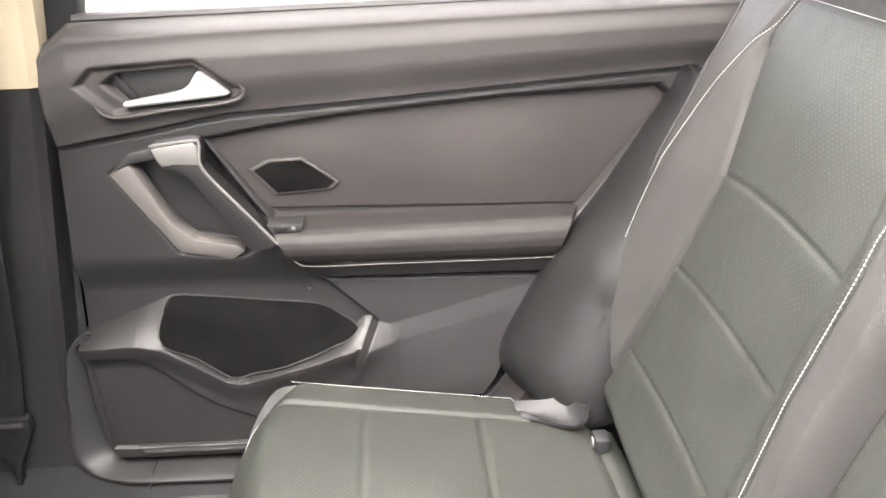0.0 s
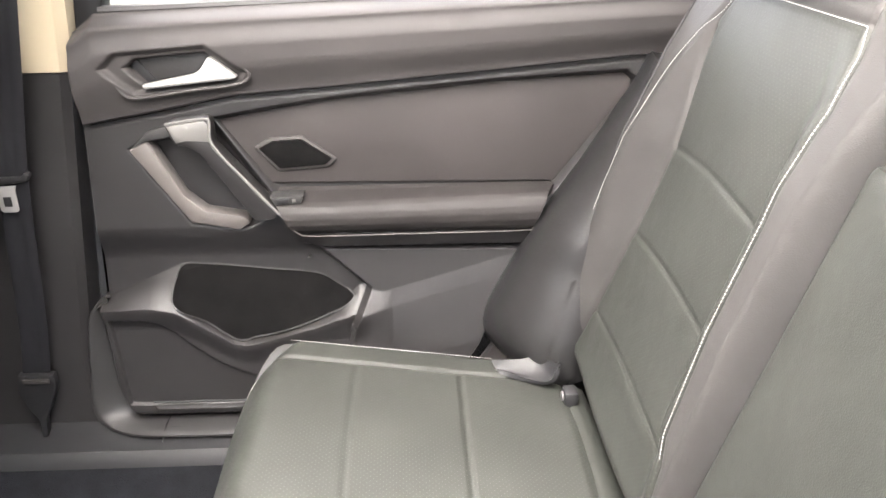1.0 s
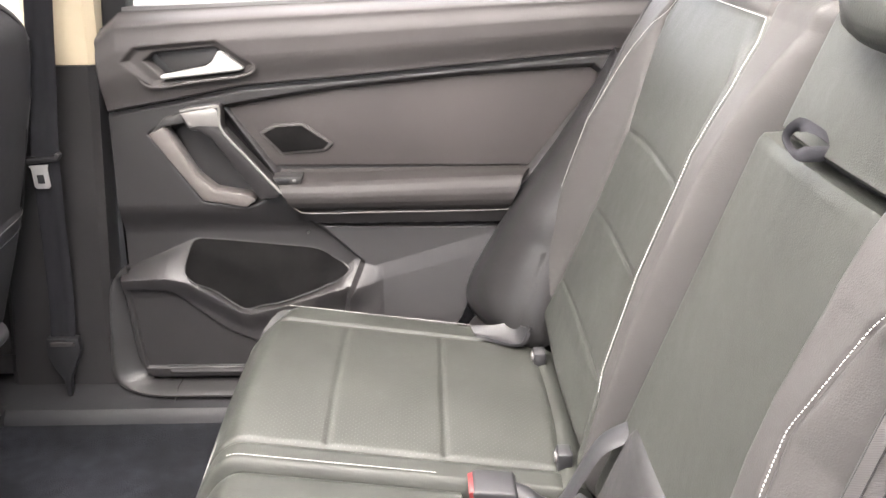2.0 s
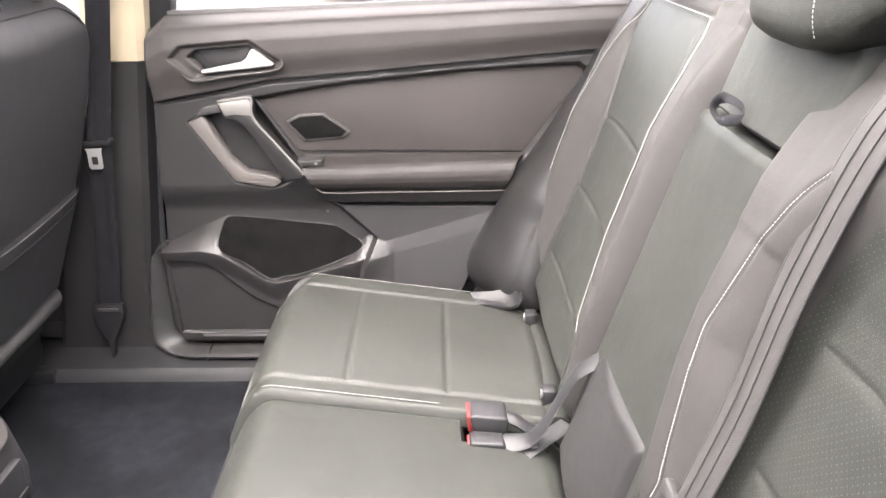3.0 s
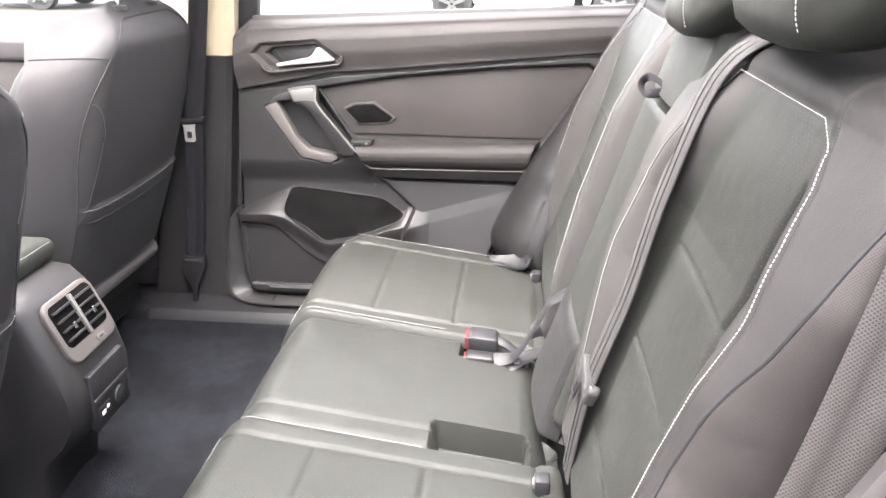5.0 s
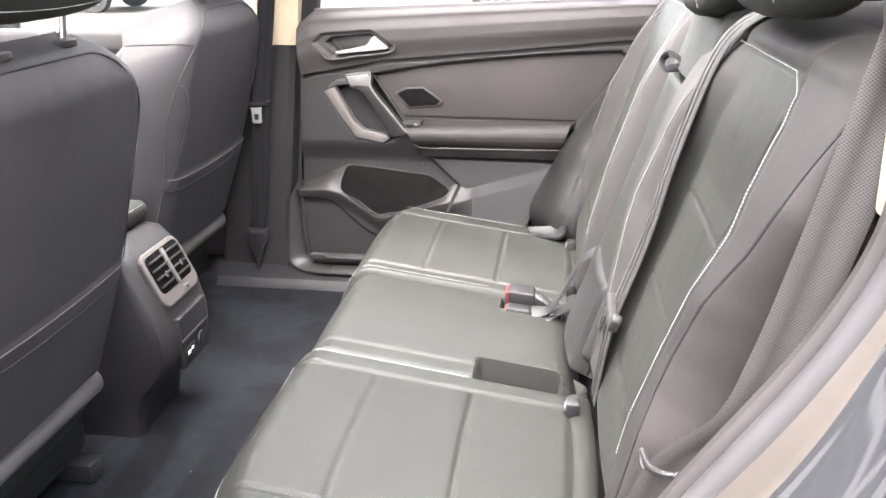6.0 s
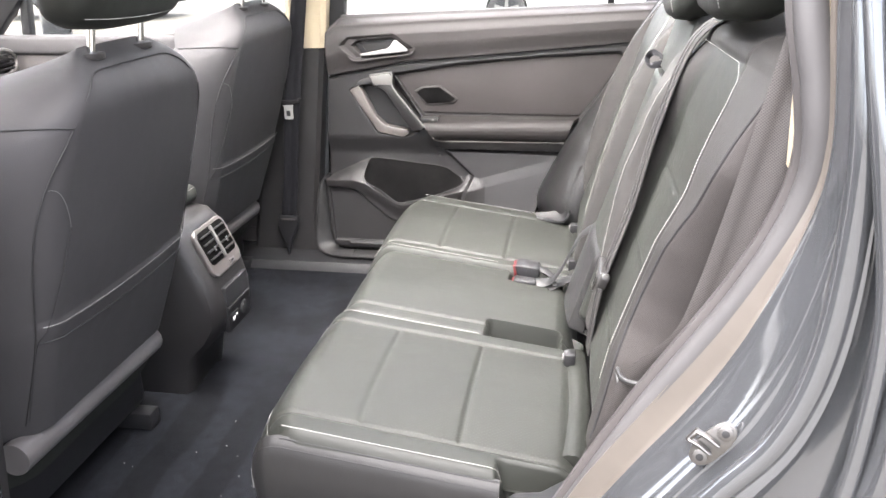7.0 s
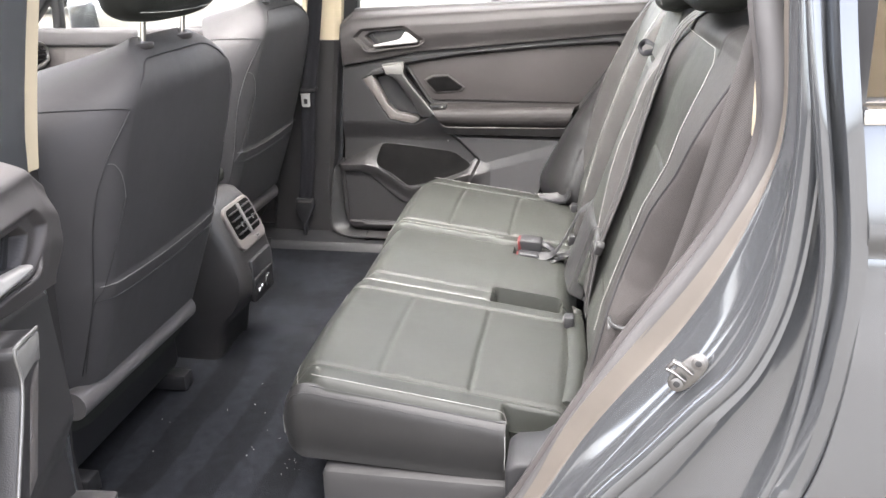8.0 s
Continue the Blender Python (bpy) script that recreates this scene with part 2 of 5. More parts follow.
def with_uv(bm, fn):
    """UV in metres, from each vertex's place."""
    layer = bm.loops.layers.uv.new("UVMap")
    for f in bm.faces:
        for l in f.loops:
            l[layer].uv = fn(l.vert.co)
    return bm


def smooth_path(pts, n, closed=False):
    """Even steps along a soft curve through the points."""
    P = [Vector(p) for p in pts]
    out = []
    m = len(P)
    for k in range(m if closed else m - 1):
        p0 = P[(k - 1) % m] if closed or k > 0 else P[0]
        p1, p2 = P[k], P[(k + 1) % m]
        p3 = P[(k + 2) % m] if closed or k + 2 < m else P[-1]
        for j in range(24):
            t = j / 24
            out.append(0.5 * (2 * p1 + (p2 - p0) * t + (2 * p0 - 5 * p1 + 4 * p2 - p3) * t * t + (3 * p1 - p0 - 3 * p2 + p3) * t ** 3))
    out.append(P[0].copy() if closed else P[-1].copy())
    L = [0.0]
    for a, b in zip(out, out[1:]):
        L.append(L[-1] + (b - a).length)
    res = []
    k = 0
    for i in range(n):
        d = L[-1] * i / (n if closed else n - 1)
        while k < len(L) - 2 and L[k + 1] < d:
            k += 1
        f = (d - L[k]) / max(L[k + 1] - L[k], 1e-9)
        res.append(out[k].lerp(out[k + 1], f))
    return res


def frames_along(pts, up):
    up = Vector(up)
    res = []
    for i, p in enumerate(pts):
        t = (pts[min(i + 1, len(pts) - 1)] - pts[max(i - 1, 0)]).normalized()
        s = t.cross(up)
        if s.length < 1e-4:
            s = t.cross(Vector((0.3, 0.5, 0.8)))
        s.normalize()
        res.append((p, t, s, s.cross(t).normalized()))
    return res


def tube(pts, ra, rb=None, seg=10, up=(0, 0, 1), closed=False, bm=None):
    rb = rb or ra
    pts = [Vector(p) for p in pts]
    fr = frames_along(pts, up)
    rings = [[p + s * ra * math.cos(2 * math.pi * k / seg) + n * rb * math.sin(2 * math.pi * k / seg) for k in range(seg)] for p, t, s, n in fr]
    if closed:
        rings.append(rings[0])
    out = loft(rings, caps=not closed, bm=bm)
    if closed:
        bmesh.ops.remove_doubles(out, verts=out.verts, dist=1e-6)
    return out


def ribbon(pts, across, width, thick=0.0014):
    """Webbing: a flat band; across gives the direction of its width at each point."""
    pts = [Vector(p) for p in pts]
    rings = []
    for i, p in enumerate(pts):
        t = (pts[min(i + 1, len(pts) - 1)] - pts[max(i - 1, 0)]).normalized()
        a = across[i] if isinstance(across, list) else Vector(across)
        a = (a - t * a.dot(t)).normalized()
        n = t.cross(a)
        w, h = width / 2, thick / 2
        rings.append([p + a * u + n * v for u, v in ((-w, 0), (-w * 0.9, h), (-w * 0.33, h), (-w * 0.3, h * 0.3), (w * 0.3, h * 0.3), (w * 0.33, h), (w * 0.9, h), (w, 0), (w * 0.9, -h), (-w * 0.9, -h))])
    return loft(rings)


def stitches(pts, pitch=0.0044, length=0.0031, r=0.00056):
    """A row of single thread stitches along a path, as short rounded bars."""
    total = sum((b - a).length for a, b in zip(pts, pts[1:]))
    n = max(int(total / pitch), 2)
    P = smooth_path(pts, n + 1)
    bm = bmesh.new()
    for a, b in zip(P, P[1:]):
        d = (b - a).normalized()
        m = (a + b) / 2
        s = d.cross(Vector((0.31, 0.2, 0.9))).normalized()
        q = s.cross(d)
        h = length / 2
        rings = [[m + d * u + (s * c + q * e) * rr for c, e in ((1, 0), (0, 1), (-1, 0), (0, -1))] for u, rr in ((-h, r * 0.5), (-h * 0.6, r), (h * 0.6, r), (h, r * 0.5))]
        loft(rings, bm=bm)
    return bm


def sdf(poly, X, Z):
    """Signed distance to a polygon, below zero inside it."""
    P = np.asarray(poly, float)
    best = np.full(X.shape, 1e9)
    inside = np.zeros(X.shape, bool)
    for a, b in zip(P, np.roll(P, -1, 0)):
        e = b - a
        wx, wz = X - a[0], Z - a[1]
        t = np.clip((wx * e[0] + wz * e[1]) / (e @ e), 0, 1)
        best = np.minimum(best, np.hypot(wx - e[0] * t, wz - e[1] * t))
        c1 = (a[1] <= Z) & (b[1] > Z)
        c2 = (a[1] > Z) & (b[1] <= Z)
        cr = e[0] * wz - e[1] * wx
        inside ^= (c1 & (cr > 0)) | (c2 & (cr < 0))
    return np.where(inside, -best, best)


def near_line(pts, X, Z):
    """Distance to an open line."""
    P = np.asarray(pts, float)
    best = np.full(X.shape, 1e9)
    for a, b in zip(P, P[1:]):
        e = b - a
        t = np.clip(((X - a[0]) * e[0] + (Z - a[1]) * e[1]) / (e @ e), 0, 1)
        best = np.minimum(best, np.hypot(X - a[0] - e[0] * t, Z - a[1] - e[1] * t))
    return best


def ease(v):
    v = np.clip(v, 0, 1)
    return v * v * (3 - 2 * v)


def lines(v, pts):
    """A broken line through (v, value) points."""
    P = np.asarray(pts, float)
    return np.interp(v, P[:, 0], P[:, 1])


def smooth_grid(u, pts):
    """Points of a soft curve at the fractions u of its length, as three arrays."""
    P = smooth_path(pts, 61)
    f = np.linspace(0, 1, 61)
    return [np.interp(u, f, [p[k] for p in P]) for k in range(3)]


# ---- ground and floor ----
def ground():
    bm = bmesh.new()
    n = 40
    xs = [math.copysign(abs(i / n) ** 3 * 1500, i) for i in range(-n, n + 1)]
    grid = [[bm.verts.new((x, y, 0.0)) for y in xs] for x in xs]
    for i in range(2 * n):
        for j in range(2 * n):
            bm.faces.new((grid[i][j], grid[i + 1][j], grid[i + 1][j + 1], grid[i][j + 1]))
    tagged(part("ground", bm, CONCRETE), "pale sunlit concrete yard", "ground", kind="structure")


ground()


def pavement():
    """Worn asphalt on the side where the door stands open."""
    bm = bmesh.new()
    xs, ys = np.linspace(-9, 9, 25), np.linspace(-11, -0.75, 15)
    grid = [[bm.verts.new((x, y, 0.004 + 0.002 * math.sin(3.1 * x + 1.7 * y))) for y in ys] for x in xs]
    for i in range(len(xs) - 1):
        for j in range(len(ys) - 1):
            bm.faces.new((grid[i][j], grid[i + 1][j], grid[i + 1][j + 1], grid[i][j + 1]))
    tagged(part("pavement", bm, APRON), "worn grey asphalt beside the car", "pavement", kind="structure")


pavement()

X, Y = np.meshgrid(np.linspace(-1.9, 0.0, 96), np.linspace(-0.72, 0.72, 96), indexing="ij")
Z = 0.40 + 0.02 * ease((np.abs(Y) - 0.60) / 0.06) + 0.03 * ease(1 - np.abs(Y) / 0.16) + 0.12 * ease((-0.95 - X) / 0.5)
tagged(part("floor", sheet(np.stack([X, Y, Z], -1), 0.03), CARPET), "black pile carpet brushed in stripes", "carpet", kind="structure")


# ---- car body ----
car = thing("car_body", (0, 0, 0), "metallic grey car body with beige roof lining", "car body", kind="structure")


def roof():
    """Roof lining and skin; the long glass panel let in is unseen, added for light."""
    def place(x, y):
        return 1.60 - 0.05 * (abs(y) / 0.68) ** 4 - 0.06 * ((x - 0.3) / 1.4) ** 2

    def slab(x0, x1, y0, y1, name, mat, label, up, thick, wide=1.0):
        X, Y = np.meshgrid(np.linspace(x0, x1, 24), np.linspace(y0, y1, 16), indexing="ij")
        Z = 1.60 - 0.05 * (np.abs(Y) / 0.68) ** 4 - 0.06 * ((X - 0.3) / 1.4) ** 2 + up
        return part(name, sheet(np.stack([X, Y * wide, Z], -1), thick), mat, car, label)

    for x0, x1, y0, y1 in ((-0.95, -0.75, -0.68, 0.68), (0.50, 1.75, -0.68, 0.68), (-0.75, 0.50, -0.68, -0.46), (-0.75, 0.50, 0.46, 0.68)):
        slab(x0, x1, y0, y1, "roof_lining", BEIGE, "beige cloth roof lining", 0.0, 0.012)
        slab(x0, x1, y0, y1, "roof_skin", PAINT, "metallic grey painted roof", 0.045, 0.01, 1.04)
    # pane out of view, added to brighten the cabin from above
    g = slab(-0.76, 0.51, -0.48, 0.48, "added_roof_glass", GLASS, "unseen clear glass roof panel added for light", 0.052, 0.005)
    g.visible_shadow = False


roof()


def sill(side):
    prof = [(0.655, 0.395), (0.662, 0.430), (0.676, 0.445), (0.72, 0.45), (0.745, 0.462), (0.79, 0.462), (0.80, 0.44), (0.80, 0.40), (0.86, 0.38), (0.88, 0.30), (0.86, 0.24), (0.6, 0.24)]
    bm = loft([[Vector((x, side * y, z)) for y, z in prof] for x in np.linspace(-1.8, 0.30, 30)])
    s = part("sill", bevelled(bm, 0.006), BLACK, car, "charcoal plastic sill trim")
    part("scuff_plate", box(-0.40, 0.02, side * 0.73 - 0.018, side * 0.73 + 0.018, 0.455, 0.466, 0.003), BLACK, s, "ribbed black scuff plate")


sill(1)
sill(-1)


def b_pillar(side):
    """Dark lower trim, widening to the sill, and a beige upper trim with the roof."""
    rings = []
    for z in np.linspace(0.43, 1.102, 28):
        lean = lines(z, [(0.43, -0.004), (0.8, 0.0), (1.102, 0.012)])
        x1 = lines(z, [(0.43, -0.525), (0.6, -0.53), (0.75, -0.512), (1.102, -0.478)])
        x0 = lines(z, [(0.43, -0.76), (0.7, -0.72), (1.102, -0.62)])
        y = 0.752 + lean - 0.004
        rings.append([Vector((x0, side * (y + 0.09), z)), Vector((x0, side * (y + 0.01), z)), Vector((x0 + 0.012, side * y, z)),
                      Vector((x1 - 0.016, side * y, z)), Vector((x1 - 0.004, side * (y + 0.012), z)), Vector((x1, side * (y + 0.09), z))])
    part("pillar_trim", loft(rings), PLASTIC_LOW, car, "charcoal plastic pillar trim")
    rings = []
    for z in np.linspace(1.104, 1.60, 16):
        y = 0.762 - 0.10 * ((z - 1.1) / 0.5) ** 1.4
        x1 = lines(z, [(1.104, -0.478), (1.60, -0.42)])
        x0 = lines(z, [(1.104, -0.60), (1.60, -0.56)])
        rings.append([Vector((x0, side * (y + 0.07), z)), Vector((x0, side * (y + 0.012), z)), Vector((x0 + 0.015, side * y, z)),
                      Vector((x1 - 0.015, side * y, z)), Vector((x1, side * (y + 0.012), z)), Vector((x1, side * (y + 0.07), z))])
    part("upper_pillar_trim", loft(rings), BEIGE, car, "beige cloth upper pillar trim")
    rings = []
    for z in np.linspace(0.40, 1.60, 20):
        y = 0.83 - 0.10 * max(0, (z - 1.15) / 0.45) ** 1.3
        x1 = lines(z, [(0.4, -0.51), (1.1, -0.47), (1.60, -0.41)])
        rings.append([Vector((x1 - 0.16, side * (y + 0.05), z)), Vector((x1 - 0.15, side * (y - 0.02), z)), Vector((x1, side * (y - 0.02), z)), Vector((x1 - 0.01, side * (y + 0.05), z))])
    part("pillar_shell", bevelled(loft(rings), 0.006), PAINT, car, "painted grey outer pillar")


b_pillar(1)
b_pillar(-1)


def pillar_foot(side):
    """Moulded sweep of the sill trim up the pillar's foot, round the door's lower corner."""
    rim = [(-0.481, 0.746, 0.716), (-0.513, 0.746, 0.693), (-0.527, 0.746, 0.648), (-0.539, 0.746, 0.559), (-0.545, 0.744, 0.512), (-0.540, 0.738, 0.472), (-0.505, 0.720, 0.456), (-0.455, 0.702, 0.456), (-0.40, 0.697, 0.457), (-0.20, 0.695, 0.457), (0.10, 0.695, 0.457)]
    gap = [(-0.478, 0.758, 0.713), (-0.491, 0.760, 0.690), (-0.493, 0.762, 0.648), (-0.491, 0.762, 0.557), (-0.485, 0.762, 0.508), (-0.472, 0.760, 0.480), (-0.447, 0.756, 0.469), (-0.42, 0.750, 0.467), (-0.36, 0.748, 0.467), (-0.20, 0.748, 0.467), (0.10, 0.748, 0.467)]
    A, B = smooth_path(rim, 90), smooth_path(gap, 90)
    rows = []
    for a, b in zip(A, B):
        row = []
        for v in np.linspace(0, 1, 12):
            p = a.lerp(b, v)
            lift = 0.009 * math.sin(math.pi * v ** 0.6) ** 0.7 if 0 < v < 1 else 0.0
            row.append((p.x, side * (p.y - lift * 0.8), p.z + lift * 0.5))
        rows.append(row)
    foot = part("pillar_foot", sheet(np.array(rows), 0.006 * side), SEATPAN, car, "charcoal trim sweeping from sill to pillar", 50)
    part("trim_joint", tube([(-0.80, side * 0.7475, 0.530), (-0.548, side * 0.7475, 0.527)], 0.0016, seg=6), BLACK, foot, "dark joint line")
    part("trim_joint", tube([(-0.410, side * 0.690, 0.452), (-0.409, side * 0.715, 0.470), (-0.407, side * 0.748, 0.470)], 0.0014, seg=6), BLACK, foot, "dark joint line")


pillar_foot(1)


def floor_of_rear():
    """Seat pan, boot floor and the shell behind the seats."""
    part("seat_pan", box(-0.14, 0.62, -0.655, 0.655, 0.30, 0.53, 0.02), SEATPAN, car, "charcoal plastic seat base")
    part("boot_floor", box(0.55, 1.7, -0.72, 0.72, 0.55, 0.62, 0.01), PLASTIC_LOW, car)
    part("tailgate", box(1.62, 1.72, -0.72, 0.72, 0.55, 1.18, 0.03), PLASTIC_LOW, car)
    for s in (1, -1):
        part("wheel_arch_trim", box(0.24, 0.70, min(s * 0.645, s * 0.775), max(s * 0.645, s * 0.775), 0.30, 0.575, 0.01), PLASTIC_LOW, car)
        bm = prism([(0.56, 0.6), (1.66, 0.6), (1.66, 1.22), (0.60, 1.22)], "y", s * 0.76, s * 0.80, 0.006)
        part("boot_side", bm, PLASTIC_LOW, car)
        part("rear_pillar", prism([(1.25, 1.22), (1.68, 1.22), (1.60, 1.58), (1.45, 1.58)], "y", s * 0.66, s * 0.76, 0.01), BEIGE, car)


floor_of_rear()


def rear_quarter(side):
    """The rear edge of the door opening: trim, rubber seal, painted jamb and outer skin."""
    path = [(0.47, 1.58), (0.476, 1.45), (0.480, 1.331), (0.495, 1.247), (0.499, 1.162), (0.457, 1.053), (0.36, 0.893), (0.28, 0.745), (0.206, 0.601), (0.13, 0.50), (0.03, 0.455)]
    pts = smooth_path([(x, 0, z) for x, z in path], 70)

    def lean(z):
        return -0.10 * max(0.0, (z - 1.2) / 0.4) ** 1.3

    def strip(profile, name, mat, label, sharp=50):
        rings = []
        for i, p in enumerate(pts):
            t = (pts[min(i + 1, len(pts) - 1)] - pts[max(i - 1, 0)]).normalized()
            out = Vector((-t.z, 0, t.x))
            rings.append([Vector((p.x + out.x * a, side * (b + lean(p.z)), p.z + out.z * a)) for a, b in profile])
        return part(name, loft(rings), mat, car, label, sharp)

    lip_in = 0.70 if side > 0 else 0.762
    strip([(0.0, lip_in), (-0.002, 0.775), (0.006, 0.782), (0.02, 0.782), (0.02, lip_in)], "door_opening_trim", PLASTIC, "charcoal trim along the door opening")
    ring = []
    for k in range(14):
        a = 2 * math.pi * k / 14
        ring.append((0.017 + 0.017 * math.cos(a), 0.796 + 0.014 * math.sin(a)))
    strip(ring, "door_seal", RUBBER, "soft grey rubber door seal", 60)
    poly = [(x + 0.030, z) for x, z in path[4:9]] + [(0.26, 0.60), (0.62, 0.60), (0.66, 1.158)]
    part("rear_pillar_trim", prism(poly, "y", side * 0.742, side * 0.772, 0.006), PLASTIC_LOW, car, "charcoal rear pillar trim")
    upper = [(x + 0.004, z) for x, z in path[:4]] + [(0.503, 1.160), (0.66, 1.160), (0.72, 1.58)]
    part("rear_pillar_upper", prism(upper, "y", side * 0.735, side * 0.770, 0.006), BEIGE, car, "beige rear pillar trim")
    lip = [(0.030 + 0.003 * math.cos(2 * math.pi * k / 8), 0.7955 + 0.005 * math.sin(2 * math.pi * k / 8)) for k in range(8)]
    strip(lip, "seal_lip", RUBBER, "thin rubber seal lip", 60)


rear_quarter(1)
rear_quarter(-1)


def jamb(side):
    """The painted step and the outer quarter panel, as one pressed sheet laid out from the seal to the skin."""
    inner = [(0.50, 1.60), (0.512, 1.45), (0.515, 1.331), (0.522, 1.205), (0.508, 1.129), (0.447, 1.008), (0.37, 0.89), (0.292, 0.768), (0.238, 0.645), (0.165, 0.52), (0.05, 0.45)]
    middle = [(0.505, 1.60), (0.519, 1.45), (0.526, 1.335), (0.537, 1.162), (0.530, 1.013), (0.50, 0.91), (0.448, 0.838), (0.39, 0.76), (0.335, 0.69), (0.25, 0.56), (0.15, 0.44)]
    outer = [(0.518, 1.60), (0.533, 1.45), (0.543, 1.34), (0.557, 1.24), (0.588, 1.074), (0.590, 0.95), (0.580, 0.833), (0.560, 0.747), (0.53, 0.66), (0.44, 0.53), (0.30, 0.40)]
    n = 90
    A = smooth_path([(x, 0.806, z) for x, z in inner], n)
    B = smooth_path([(x, 0.872, z) for x, z in middle], n)
    C = smooth_path([(x, 0.905, z) for x, z in outer], n)
    rows = []
    for a, b, c in zip(A, B, C):
        row = []
        for k in range(28):
            f = k / 27
            p = a.lerp(b, f)
            p.y = a.y + (b.y - a.y) * (0.35 * f + 0.65 * float(ease((f - 0.25) / 0.75)))
            p.y += 0.003 * math.exp(-((f - 0.36) / 0.035) ** 2) + 0.005 * math.exp(-((f - 0.72) / 0.05) ** 2)
            row.append(p)
        row.append(b.lerp(c, 0.08) + Vector((0.0, 0.006, 0)))
        row.append(b.lerp(c, 0.16) + Vector((0.004, 0.007, 0)))
        for k in range(1, 9):
            f = 0.2 + 0.62 * k / 8
            p = b.lerp(c, f)
            p.y = b.y + 0.010 - 0.014 * math.sin(math.pi * f)
            row.append(p)
        row.append(b.lerp(c, 0.90) + Vector((0, 0.008, 0)))
        row.append(b.lerp(c, 0.96) + Vector((0, 0.016, 0)))
        row.append(c + Vector((0.004, 0.012, 0)))
        row.append(c + Vector((0.014, 0.013, 0)))
        rows.append([Vector((p.x, side * (p.y - 0.10 * max(0, (p.z - 1.2) / 0.4) ** 1.3), p.z)) for p in row])
    grid = np.array([[tuple(p) for p in r] for r in rows])
    part("door_jamb", sheet(grid[:, 9:], 0.003 * side), PAINT, car, "painted metal door jamb with pressed steps", 60)
    part("jamb_flange", sheet(grid[:, :10], 0.003 * side), JAMB_REFLECT, car, "painted flange beside the door seal, warm reflection in its colour", 60)
    part("jamb_bead", tube([Vector((p.x, side * (p.y + 0.004 - 0.10 * max(0, (p.z - 1.2) / 0.4) ** 1.3), p.z)) for p in B], 0.015, 0.013, 16, up=(0, 1, 0)), PAINT, car, "rolled bright edge of the jamb")
    # quarter panel behind the jamb, with a shoulder crease
    zs = np.concatenate([np.linspace(0.40, 1.06, 26), np.linspace(1.068, 1.105, 8), np.linspace(1.115, 1.225, 10)])
    cz = np.array([p.z for p in C][::-1])
    cx = np.array([p.x for p in C][::-1])
    P = []
    for z in zs:
        x0 = float(np.interp(z, cz, cx)) + 0.013
        y = float(lines(z, [(0.40, 0.885), (0.60, 0.915), (0.78, 0.926), (0.95, 0.922), (1.06, 0.912), (1.075, 0.908), (1.10, 0.924), (1.12, 0.921), (1.18, 0.908), (1.225, 0.895)]))
        P.append([(x0 + f * (1.75 - x0), side * (y - 0.03 * f * f), z) for f in (np.linspace(0, 1, 14) ** 1.3)])
    part("quarter_panel", sheet(np.array(P), -0.004 * side), PAINT, car, "metallic grey rear quarter panel", 40)
    for off, r in ((0.004, 0.010), (-0.022, 0.009)):
        part("panel_edge", tube([Vector((p.x + off, side * (p.y + 0.002 + 0.2 * off - 0.10 * max(0, (p.z - 1.2) / 0.4) ** 1.3), p.z)) for p in C], r, r, 10, up=(0, 1, 0)), PAINT, car, "folded panel edge at the door gap")
    part("quarter_frame", bevelled(prism([(0.576, 1.215), (1.30, 1.232), (1.30, 1.245), (0.576, 1.232)], "y", side * 0.885, side * 0.912, 0), 0.004), CHROME, car, "bright window trim strip")
    q = part("quarter_window", prism([(0.582, 1.232), (1.28, 1.247), (1.12, 1.52), (0.570, 1.52)], "y", side * 0.872, side * 0.877, 0), TINTED, car, "dark tinted side window pane")
    part("window_seal", prism([(0.562, 1.232), (0.586, 1.232), (0.574, 1.525), (0.548, 1.525)], "y", side * 0.868, side * 0.884, 0.003), BLACK, car, "black window seal")
    q.visible_shadow = False


jamb(1)
jamb(-1)


